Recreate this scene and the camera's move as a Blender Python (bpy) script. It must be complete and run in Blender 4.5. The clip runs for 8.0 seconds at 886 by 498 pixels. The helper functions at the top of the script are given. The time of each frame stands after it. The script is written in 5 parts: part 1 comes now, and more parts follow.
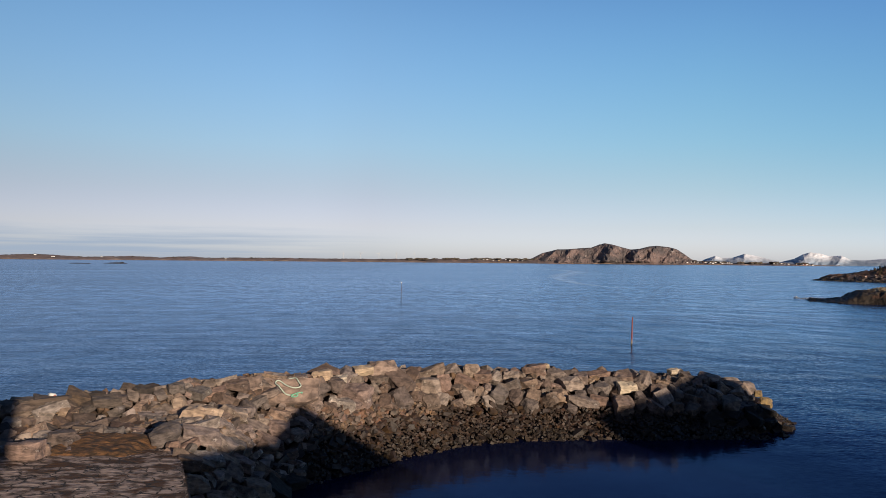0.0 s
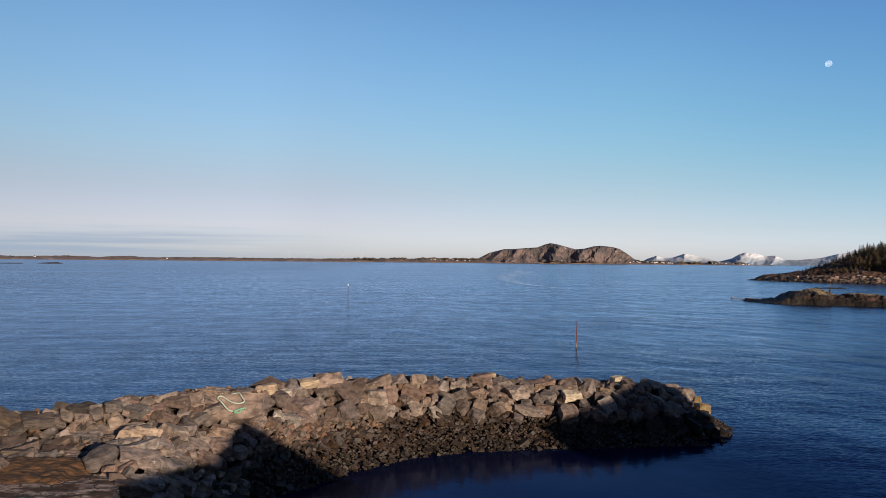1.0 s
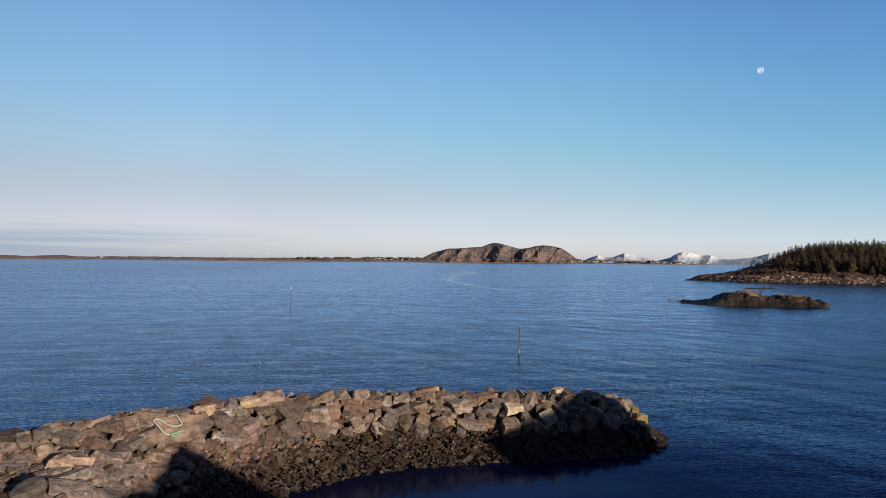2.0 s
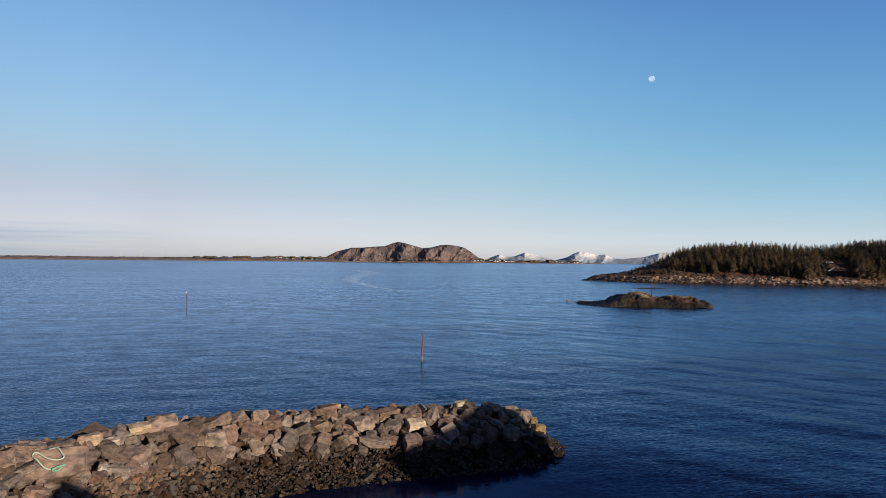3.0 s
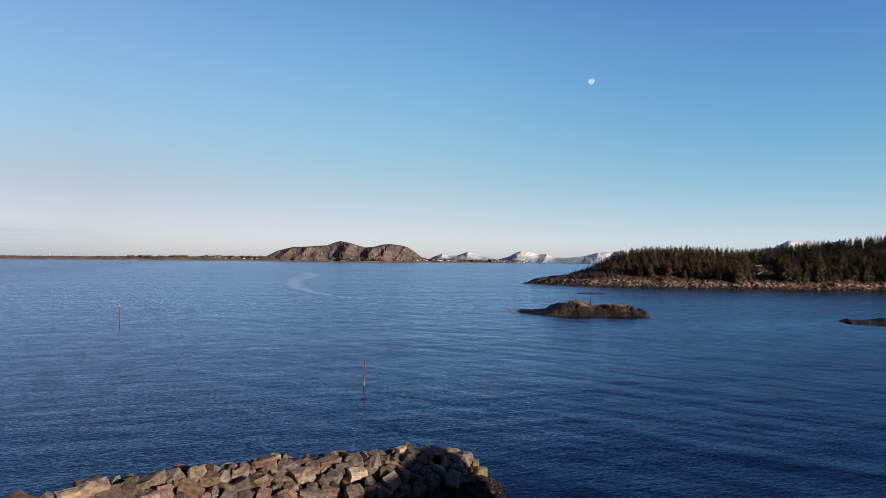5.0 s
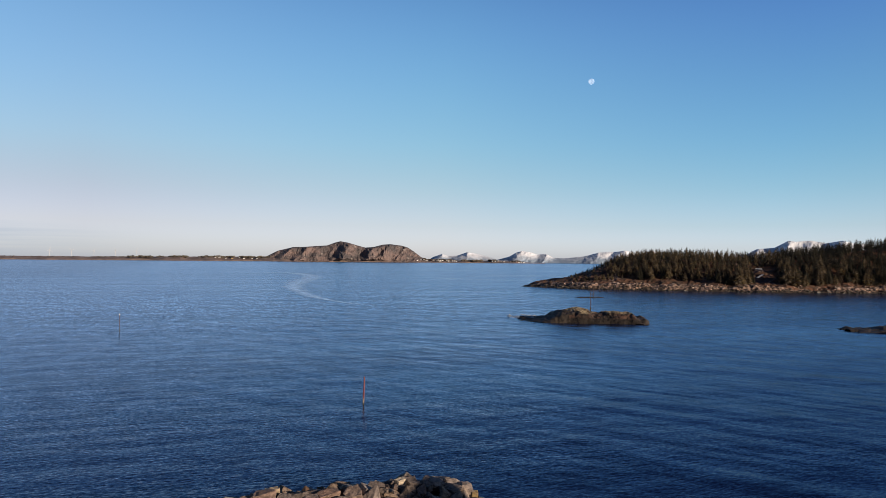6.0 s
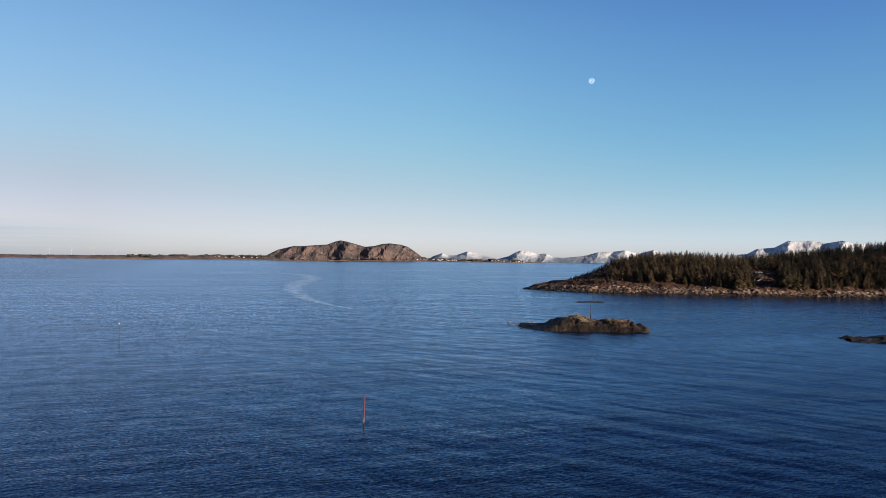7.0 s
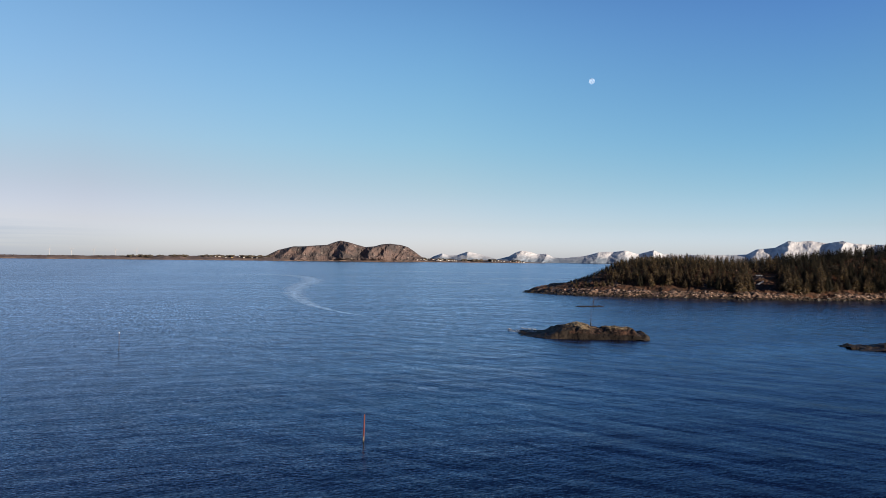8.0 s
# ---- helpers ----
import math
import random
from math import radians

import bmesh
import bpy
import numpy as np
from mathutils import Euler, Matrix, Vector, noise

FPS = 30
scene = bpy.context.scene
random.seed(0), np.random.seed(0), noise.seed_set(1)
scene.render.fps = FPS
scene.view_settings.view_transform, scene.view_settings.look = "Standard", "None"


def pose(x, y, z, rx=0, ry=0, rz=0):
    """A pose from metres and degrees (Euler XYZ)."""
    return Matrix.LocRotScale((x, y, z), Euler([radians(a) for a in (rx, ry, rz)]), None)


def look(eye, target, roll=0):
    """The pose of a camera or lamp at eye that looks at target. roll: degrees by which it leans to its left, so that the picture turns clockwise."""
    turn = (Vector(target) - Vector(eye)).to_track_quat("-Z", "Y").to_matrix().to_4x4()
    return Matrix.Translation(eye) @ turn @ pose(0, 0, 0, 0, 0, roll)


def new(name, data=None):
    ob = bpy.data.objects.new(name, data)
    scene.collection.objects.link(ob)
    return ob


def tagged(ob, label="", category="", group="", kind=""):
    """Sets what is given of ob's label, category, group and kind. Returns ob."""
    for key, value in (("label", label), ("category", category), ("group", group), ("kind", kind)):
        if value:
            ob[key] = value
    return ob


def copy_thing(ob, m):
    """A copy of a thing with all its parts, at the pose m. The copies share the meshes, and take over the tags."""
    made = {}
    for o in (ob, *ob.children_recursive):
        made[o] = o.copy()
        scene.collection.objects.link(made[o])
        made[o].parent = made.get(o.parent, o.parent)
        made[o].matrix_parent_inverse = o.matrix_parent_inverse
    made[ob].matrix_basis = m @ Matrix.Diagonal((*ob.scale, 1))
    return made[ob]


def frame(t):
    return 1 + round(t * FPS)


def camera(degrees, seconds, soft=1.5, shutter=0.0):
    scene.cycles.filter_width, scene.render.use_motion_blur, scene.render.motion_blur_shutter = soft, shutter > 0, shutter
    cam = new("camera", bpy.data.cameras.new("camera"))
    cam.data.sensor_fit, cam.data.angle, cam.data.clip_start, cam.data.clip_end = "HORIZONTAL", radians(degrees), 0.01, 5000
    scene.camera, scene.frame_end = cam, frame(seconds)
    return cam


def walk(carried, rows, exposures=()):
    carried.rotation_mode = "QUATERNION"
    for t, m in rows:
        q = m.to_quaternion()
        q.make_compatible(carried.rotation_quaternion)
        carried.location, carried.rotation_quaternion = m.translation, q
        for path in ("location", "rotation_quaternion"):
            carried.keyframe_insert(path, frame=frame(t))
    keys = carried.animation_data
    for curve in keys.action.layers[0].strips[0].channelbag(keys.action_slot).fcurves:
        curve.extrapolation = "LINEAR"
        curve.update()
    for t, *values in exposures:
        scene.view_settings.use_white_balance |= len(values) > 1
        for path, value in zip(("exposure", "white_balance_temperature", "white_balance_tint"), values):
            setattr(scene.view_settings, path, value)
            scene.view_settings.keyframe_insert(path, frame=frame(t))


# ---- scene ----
cam = camera(63.4, 8.0, soft=0.7)
PATH = [
    (0, (-0.079, -0.07, 8.019), (-0.12, 1.929, 8.053), 0.5),
    (0.5, (-0.073, -0.051, 8.24), (-0.043, 1.949, 8.274), 0.5),
    (1, (-0.057, 0.009, 8.547), (0.048, 2.006, 8.581), 0.5),
    (2.3, (0.021, -0.052, 9.573), (0.348, 1.921, 9.606), 0.5),
    (2.5, (0.031, -0.055, 9.743), (0.413, 1.908, 9.776), 0.5),
    (3, (0.051, -0.018, 10.183), (0.572, 1.912, 10.216), 0.5),
    (3.5, (0.068, 0.025, 10.688), (0.711, 1.918, 10.721), 0.5),
    (4, (0.079, 0.005, 11.232), (0.752, 1.888, 11.265), 0.4),
    (4.5, (0.054, 0.017, 11.923), (0.727, 1.9, 11.955), 0.5),
    (6, (0.086, -0.055, 14.428), (0.759, 1.828, 14.459), 0.5),
    (6.5, (0.085, 0.016, 15.435), (0.758, 1.9, 15.465), 0.5),
    (7, (0.052, 0.126, 16.482), (0.725, 2.008, 16.51), 0.6),
    (7.5, (-0.004, 0.152, 17.379), (0.67, 2.035, 17.407), 0.6),
    (8, (0.065, 0.185, 18.239), (0.738, 2.068, 18.267), 0.6),
]
walk(cam, [(t, look(eye, aim, roll)) for t, eye, aim, roll in PATH])

# ---------------------------------------------------------------- light
SUN_AZ, SUN_EL = 150.0, 11.0          # degrees clockwise from +y, degrees up
sun_way = Vector((math.sin(radians(SUN_AZ)) * math.cos(radians(SUN_EL)),
                  math.cos(radians(SUN_AZ)) * math.cos(radians(SUN_EL)),
                  math.sin(radians(SUN_EL))))
sun_data = bpy.data.lights.new("sun", "SUN")
sun_data.energy, sun_data.angle, sun_data.color = 5.0, radians(0.53), (1.0, 0.82, 0.64)
sun = new("sun", sun_data)
sun.rotation_euler = sun_way.to_track_quat("Z", "Y").to_euler()

world = bpy.data.worlds.new("sky")
scene.world = world
world.use_nodes = True
wt = world.node_tree
wt.nodes.clear()


def wnode(kind, **sets):
    n = wt.nodes.new(kind)
    for k, v in sets.items():
        n.inputs[k].default_value = v
    return n


sky = wt.nodes.new("ShaderNodeTexSky")
sky.sky_type, sky.sun_disc = "NISHITA", False
sky.sun_elevation, sky.sun_rotation = radians(SUN_EL), radians(SUN_AZ)
sky.air_density, sky.dust_density, sky.ozone_density = 1.0, 0.6, 1.6
geo = wt.nodes.new("ShaderNodeTexCoord")
sep = wt.nodes.new("ShaderNodeSeparateXYZ")
wt.links.new(geo.outputs["Generated"], sep.inputs[0])
squash = wt.nodes.new("ShaderNodeMapping")
squash.inputs["Scale"].default_value = (2.2, 2.2, 34.0)
wt.links.new(geo.outputs["Generated"], squash.inputs[0])
veil = wnode("ShaderNodeTexNoise", Scale=1.6, Detail=5.0, Roughness=0.55)
wt.links.new(squash.outputs[0], veil.inputs["Vector"])
# the bank of cloud lies low over the sea and thins out eastwards, its top soft and uneven
top = wt.nodes.new("ShaderNodeMath")
top.operation = "MULTIPLY_ADD"
top.inputs[1].default_value = -0.030
wt.links.new(veil.outputs["Fac"], top.inputs[0])
wt.links.new(sep.outputs["Z"], top.inputs[2])
low = wt.nodes.new("ShaderNodeMapRange")
low.interpolation_type = "SMOOTHSTEP"
for k, v in (("From Min", 0.029), ("From Max", 0.014), ("To Min", 0.0), ("To Max", 1.0)):
    low.inputs[k].default_value = v
wt.links.new(top.outputs[0], low.inputs["Value"])
west = wt.nodes.new("ShaderNodeMapRange")
west.interpolation_type = "SMOOTHSTEP"
for k, v in (("From Min", -0.02), ("From Max", -0.42), ("To Min", 0.0), ("To Max", 0.85)):
    west.inputs[k].default_value = v
wt.links.new(sep.outputs["X"], west.inputs["Value"])
m2 = wt.nodes.new("ShaderNodeMath"); m2.operation = "MULTIPLY"
wt.links.new(low.outputs[0], m2.inputs[0]); wt.links.new(west.outputs[0], m2.inputs[1])
mixc = wt.nodes.new("ShaderNodeMix")
mixc.data_type = "RGBA"
mixc.inputs["B"].default_value = (3.35, 4.25, 5.6, 1)
streaks = wt.nodes.new("ShaderNodeMapping")
streaks.inputs["Scale"].default_value = (3.0, 3.0, 110.0)
wt.links.new(geo.outputs["Generated"], streaks.inputs[0])
wisps = wnode("ShaderNodeTexNoise", Scale=1.2, Detail=6.0, Roughness=0.6)
wt.links.new(streaks.outputs[0], wisps.inputs["Vector"])
broken = wt.nodes.new("ShaderNodeMapRange")
for k, v in (("From Min", 0.62), ("From Max", 0.40), ("To Min", 0.30), ("To Max", 0.95)):
    broken.inputs[k].default_value = v
wt.links.new(wisps.outputs["Fac"], broken.inputs["Value"])
m4 = wt.nodes.new("ShaderNodeMath"); m4.operation = "MULTIPLY"
wt.links.new(m2.outputs[0], m4.inputs[0]); wt.links.new(broken.outputs[0], m4.inputs[1])
wt.links.new(m4.outputs[0], mixc.inputs["Factor"])
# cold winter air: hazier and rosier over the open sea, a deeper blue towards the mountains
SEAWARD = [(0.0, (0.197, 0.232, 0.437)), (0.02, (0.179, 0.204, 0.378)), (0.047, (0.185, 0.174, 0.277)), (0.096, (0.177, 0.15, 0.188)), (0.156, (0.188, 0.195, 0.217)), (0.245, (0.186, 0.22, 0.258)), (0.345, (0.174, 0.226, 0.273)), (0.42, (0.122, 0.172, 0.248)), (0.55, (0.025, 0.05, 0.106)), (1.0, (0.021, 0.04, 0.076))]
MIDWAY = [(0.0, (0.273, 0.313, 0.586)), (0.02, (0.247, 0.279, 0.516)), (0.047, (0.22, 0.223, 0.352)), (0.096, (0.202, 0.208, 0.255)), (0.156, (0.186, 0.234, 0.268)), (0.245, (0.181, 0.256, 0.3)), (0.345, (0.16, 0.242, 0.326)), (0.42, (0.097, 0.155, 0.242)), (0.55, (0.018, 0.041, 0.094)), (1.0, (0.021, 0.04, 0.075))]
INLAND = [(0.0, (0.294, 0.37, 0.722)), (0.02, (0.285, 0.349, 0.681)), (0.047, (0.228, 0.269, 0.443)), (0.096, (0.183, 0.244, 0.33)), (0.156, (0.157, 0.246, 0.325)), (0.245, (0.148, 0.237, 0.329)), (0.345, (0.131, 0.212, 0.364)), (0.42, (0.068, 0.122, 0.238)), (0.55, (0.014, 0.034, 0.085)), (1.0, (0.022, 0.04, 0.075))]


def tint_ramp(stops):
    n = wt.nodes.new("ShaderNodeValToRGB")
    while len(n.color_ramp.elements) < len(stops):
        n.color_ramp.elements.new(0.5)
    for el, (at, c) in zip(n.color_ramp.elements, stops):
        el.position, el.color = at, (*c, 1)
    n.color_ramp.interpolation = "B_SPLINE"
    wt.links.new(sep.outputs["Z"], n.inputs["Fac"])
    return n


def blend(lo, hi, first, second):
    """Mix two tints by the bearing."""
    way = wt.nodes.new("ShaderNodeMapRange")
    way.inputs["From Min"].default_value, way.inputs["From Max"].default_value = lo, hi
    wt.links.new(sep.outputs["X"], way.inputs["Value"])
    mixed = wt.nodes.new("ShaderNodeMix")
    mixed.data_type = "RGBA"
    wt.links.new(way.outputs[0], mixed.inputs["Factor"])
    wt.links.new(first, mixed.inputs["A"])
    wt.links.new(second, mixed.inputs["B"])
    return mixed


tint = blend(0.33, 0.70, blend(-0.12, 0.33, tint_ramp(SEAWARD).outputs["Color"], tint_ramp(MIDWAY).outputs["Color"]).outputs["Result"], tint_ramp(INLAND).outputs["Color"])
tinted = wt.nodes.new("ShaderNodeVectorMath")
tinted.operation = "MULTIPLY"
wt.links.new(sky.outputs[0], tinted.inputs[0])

sunward = wt.nodes.new("ShaderNodeMapRange")
sunward.interpolation_type = "SMOOTHSTEP"
for k, v in (("From Min", 0.15), ("From Max", -0.55), ("To Min", 0.0), ("To Max", 1.0)):
    sunward.inputs[k].default_value = v
wt.links.new(sep.outputs["Y"], sunward.inputs["Value"])
plain = wt.nodes.new("ShaderNodeMix")
plain.data_type = "RGBA"
plain.inputs["B"].default_value = (0.034, 0.042, 0.062, 1)
wt.links.new(sunward.outputs[0], plain.inputs["Factor"])
wt.links.new(tint.outputs["Result"], plain.inputs["A"])
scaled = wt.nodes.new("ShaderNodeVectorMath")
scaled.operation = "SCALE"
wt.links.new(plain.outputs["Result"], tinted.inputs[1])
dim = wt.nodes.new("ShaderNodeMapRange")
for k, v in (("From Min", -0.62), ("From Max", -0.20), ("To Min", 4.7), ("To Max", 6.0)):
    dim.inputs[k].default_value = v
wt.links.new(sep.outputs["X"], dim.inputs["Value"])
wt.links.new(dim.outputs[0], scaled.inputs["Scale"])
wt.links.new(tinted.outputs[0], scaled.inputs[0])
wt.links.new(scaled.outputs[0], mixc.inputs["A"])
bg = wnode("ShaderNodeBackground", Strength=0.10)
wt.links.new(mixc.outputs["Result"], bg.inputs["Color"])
wo = wt.nodes.new("ShaderNodeOutputWorld")
wt.links.new(bg.outputs[0], wo.inputs[0])
scene.view_settings.exposure = 0.0


# ---------------------------------------------------------------- materials
def mat(name, color, rough=0.85, metal=0.0, color2=None, scale=3.0, detail=6.0, contrast=(0.35, 0.65),
        bump=0.0, bump_scale=12.0, spread=0.0, bands=0.0, stretch=(1, 1, 1), third=None, third_scale=0.6, third_cut=(0.58, 0.66), coords="Object", cracks=0.0, tide=None, turf=None, shift=(0, 0, 0)):
    """A procedural surface: two colours mixed by noise, a stain of a third colour, a tint of its own for each piece, and relief."""
    m = bpy.data.materials.new(name)
    m.use_nodes = True
    nt = m.node_tree
    p = nt.nodes["Principled BSDF"]
    p.inputs["Roughness"].default_value, p.inputs["Metallic"].default_value = rough, metal
    tc = nt.nodes.new("ShaderNodeTexCoord")
    mp = nt.nodes.new("ShaderNodeMapping")
    mp.inputs["Scale"].default_value, mp.inputs["Location"].default_value = stretch, shift
    nt.links.new(tc.outputs[coords], mp.inputs[0])
    grain = None

    def noise_node(sc, det, vec=mp):
        n = nt.nodes.new("ShaderNodeTexNoise")
        n.inputs["Scale"].default_value, n.inputs["Detail"].default_value = sc, det
        n.inputs["Roughness"].default_value = 0.6
        nt.links.new(vec.outputs[0], n.inputs["Vector"])
        return n

    def ramp(sock, a, b):
        r = nt.nodes.new("ShaderNodeMapRange")
        r.inputs["From Min"].default_value, r.inputs["From Max"].default_value = a, b
        nt.links.new(sock, r.inputs["Value"])
        return r.outputs[0]

    def mix(fac, a, b, how="MIX"):
        x = nt.nodes.new("ShaderNodeMix")
        x.data_type, x.blend_type = "RGBA", how
        for key, v in (("Factor", fac), ("A", a), ("B", b)):
            if isinstance(v, (tuple, float, int)):
                x.inputs[key].default_value = (*v, 1) if isinstance(v, tuple) else v
            else:
                nt.links.new(v, x.inputs[key])
        return x.outputs["Result"]

    c = color
    if color2:
        c = mix(ramp(noise_node(scale, detail).outputs["Fac"], *contrast), color, color2)
    if third:
        c = mix(ramp(noise_node(third_scale, 5.0).outputs["Fac"], *third_cut), c, third)
    if bands:
        mp2 = nt.nodes.new("ShaderNodeMapping")      # the grain of the rock, thin layers a little folded
        mp2.inputs["Scale"].default_value = (1.6, 2.2, 15.0)
        mp2.inputs["Rotation"].default_value = (0.25, 0.2, 0.0)
        warp = nt.nodes.new("ShaderNodeMix")
        warp.data_type = "VECTOR"
        warp.inputs["Factor"].default_value = 0.12
        nt.links.new(tc.outputs[coords], warp.inputs["A"])
        nt.links.new(noise_node(0.9, 3.0).outputs["Color"], warp.inputs["B"])
        nt.links.new(warp.outputs["Result"], mp2.inputs[0])
        grain = ramp(noise_node(1.3, 6.0, mp2).outputs["Fac"], 0.30, 0.66)
        c = mix(bands, c, grain, "OVERLAY")
    if turf:                                     # pale dry grass on the level ledges above a height
        gt = nt.nodes.new("ShaderNodeNewGeometry")
        zt, nz = nt.nodes.new("ShaderNodeSeparateXYZ"), nt.nodes.new("ShaderNodeSeparateXYZ")
        nt.links.new(gt.outputs["Position"], zt.inputs[0])
        nt.links.new(gt.outputs["True Normal"], nz.inputs[0])
        uneven = nt.nodes.new("ShaderNodeMath")
        uneven.operation, uneven.inputs[1].default_value = "MULTIPLY_ADD", 1.6
        nt.links.new(noise_node(0.35, 6.0).outputs["Fac"], uneven.inputs[0])
        nt.links.new(zt.outputs["Z"], uneven.inputs[2])
        both = nt.nodes.new("ShaderNodeMath")
        both.operation = "MULTIPLY"
        nt.links.new(ramp(uneven.outputs[0], turf[1] + 0.7, turf[1] + 1.2), both.inputs[0])
        nt.links.new(ramp(nz.outputs["Z"], turf[2] - 0.08, turf[2] + 0.08), both.inputs[1])
        c = mix(both.outputs[0], c, turf[0])
    if tide:                                     # weed and wet below the tide mark
        gp = nt.nodes.new("ShaderNodeNewGeometry")
        sp = nt.nodes.new("ShaderNodeSeparateXYZ")
        nt.links.new(gp.outputs["Position"], sp.inputs[0])
        wob = nt.nodes.new("ShaderNodeMath")
        wob.operation = "MULTIPLY_ADD"
        wob.inputs[1].default_value = -1.2
        nt.links.new(noise_node(0.5, 4.0).outputs["Fac"], wob.inputs[0])
        nt.links.new(sp.outputs["Z"], wob.inputs[2])
        c = mix(ramp(wob.outputs[0], tide - 0.35, tide - 0.75), c, (0.014, 0.009, 0.006))
    height = None
    if cracks:
        vo = nt.nodes.new("ShaderNodeTexVoronoi")
        vo.feature = "DISTANCE_TO_EDGE"
        vo.inputs["Scale"].default_value = cracks
        wv = nt.nodes.new("ShaderNodeMix")
        wv.data_type = "VECTOR"
        wv.inputs["Factor"].default_value = 0.42
        nt.links.new(mp.outputs[0], wv.inputs["A"])
        nt.links.new(noise_node(1.6, 5.0).outputs["Color"], wv.inputs["B"])
        nt.links.new(wv.outputs["Result"], vo.inputs["Vector"])
        gap = nt.nodes.new("ShaderNodeMath")         # gaps open and close along their way
        gap.operation = "MULTIPLY_ADD"
        gap.inputs[1].default_value = -0.16
        nt.links.new(noise_node(1.1, 6.0).outputs["Fac"], gap.inputs[0])
        nt.links.new(vo.outputs["Distance"], gap.inputs[2])
        height = ramp(gap.outputs[0], -0.066, -0.030)
        c = mix(height, (0.03, 0.022, 0.017), c)
    if spread:
        oi = nt.nodes.new("ShaderNodeObjectInfo")
        gi = nt.nodes.new("ShaderNodeNewGeometry")
        add = nt.nodes.new("ShaderNodeMath")
        add.operation = "ADD"
        nt.links.new(oi.outputs["Random"], add.inputs[0])
        nt.links.new(gi.outputs["Random Per Island"], add.inputs[1])
        fr = nt.nodes.new("ShaderNodeMath")
        fr.operation = "FRACT"
        nt.links.new(add.outputs[0], fr.inputs[0])
        hs = nt.nodes.new("ShaderNodeHueSaturation")
        v1 = nt.nodes.new("ShaderNodeMapRange")
        v1.inputs["To Min"].default_value, v1.inputs["To Max"].default_value = 1 - spread, 1 + spread
        nt.links.new(fr.outputs[0], v1.inputs["Value"])
        nt.links.new(v1.outputs[0], hs.inputs["Value"])
        m7 = nt.nodes.new("ShaderNodeMath")
        m7.operation = "MULTIPLY"
        m7.inputs[1].default_value = 7.31
        nt.links.new(fr.outputs[0], m7.inputs[0])
        f2 = nt.nodes.new("ShaderNodeMath")
        f2.operation = "FRACT"
        nt.links.new(m7.outputs[0], f2.inputs[0])
        v2 = nt.nodes.new("ShaderNodeMapRange")
        v2.inputs["To Min"].default_value, v2.inputs["To Max"].default_value = 0.55, 1.12
        nt.links.new(f2.outputs[0], v2.inputs["Value"])
        nt.links.new(v2.outputs[0], hs.inputs["Saturation"])
        v3 = nt.nodes.new("ShaderNodeMapRange")
        v3.inputs["To Min"].default_value, v3.inputs["To Max"].default_value = 0.488, 0.514
        m3 = nt.nodes.new("ShaderNodeMath")
        m3.operation, m3.inputs[1].default_value = "PINGPONG", 0.31
        nt.links.new(fr.outputs[0], m3.inputs[0])
        v3.inputs["From Max"].default_value = 0.31
        nt.links.new(m3.outputs[0], v3.inputs["Value"])
        nt.links.new(v3.outputs[0], hs.inputs["Hue"])
        if isinstance(c, tuple):
            hs.inputs["Color"].default_value = (*c, 1)
        else:
            nt.links.new(c, hs.inputs["Color"])
        c = hs.outputs[0]
    if isinstance(c, tuple):
        p.inputs["Base Color"].default_value = (*c, 1)
    else:
        nt.links.new(c, p.inputs["Base Color"])
    if bump:
        b = nt.nodes.new("ShaderNodeBump")
        b.inputs["Strength"].default_value, b.inputs["Distance"].default_value = 1.0, bump
        hgt = noise_node(bump_scale, 8.0).outputs["Fac"]
        if grain:
            gr = nt.nodes.new("ShaderNodeMath")
            gr.operation, gr.inputs[1].default_value = "MULTIPLY_ADD", 0.35
            nt.links.new(grain, gr.inputs[0])
            nt.links.new(hgt, gr.inputs[2])
            hgt = gr.outputs[0]
        if height:
            ad = nt.nodes.new("ShaderNodeMath")
            ad.operation = "ADD"
            nt.links.new(hgt, ad.inputs[0])
            nt.links.new(height, ad.inputs[1])
            hgt = ad.outputs[0]
        nt.links.new(hgt, b.inputs["Height"])
        nt.links.new(b.outputs[0], p.inputs["Normal"])
    return m


ROCK = mat("quarry_stone", (0.305, 0.216, 0.168), 0.9, color2=(0.094, 0.066, 0.053), scale=2.4, detail=13.0, contrast=(0.36, 0.66), bump=0.045, bump_scale=8.0,
           spread=0.42, stretch=(1, 1.2, 1.8), third=(0.42, 0.35, 0.29), third_scale=2.1, third_cut=(0.63, 0.70), bands=0.16)
# dark copy of the quarry stone; shade among the root stones is in its colour
SHADESTONE = mat("shade_dark_stone", (0.110, 0.074, 0.056), 0.9, color2=(0.050, 0.036, 0.030), scale=2.4, detail=12.0, bump=0.06, bump_scale=8.0, spread=0.4, stretch=(1, 1.2, 2.0), bands=0.2)
BLACK = mat("weedy_black_stone", (0.026, 0.017, 0.012), 0.8, color2=(0.011, 0.008, 0.006), scale=2.2, detail=10.0, bump=0.09, bump_scale=4.0, spread=0.4, stretch=(1, 1.2, 2.6))
PALE = mat("pale_stone", (0.56, 0.43, 0.30), 0.9, color2=(0.34, 0.26, 0.19), scale=2.5, bump=0.04, bump_scale=5.0, spread=0.12, bands=0.3, stretch=(1, 1.2, 2.4))
LICHEN = mat("ochre_stone", (0.33, 0.225, 0.09), 0.9, color2=(0.17, 0.13, 0.085), scale=3.0, bump=0.03, bump_scale=6.0)
RUBBLE = mat("rubble", (0.215, 0.126, 0.082), 0.85, color2=(0.070, 0.048, 0.034), scale=5.0, bump=0.02, bump_scale=12.0, spread=0.5, coords="Object")
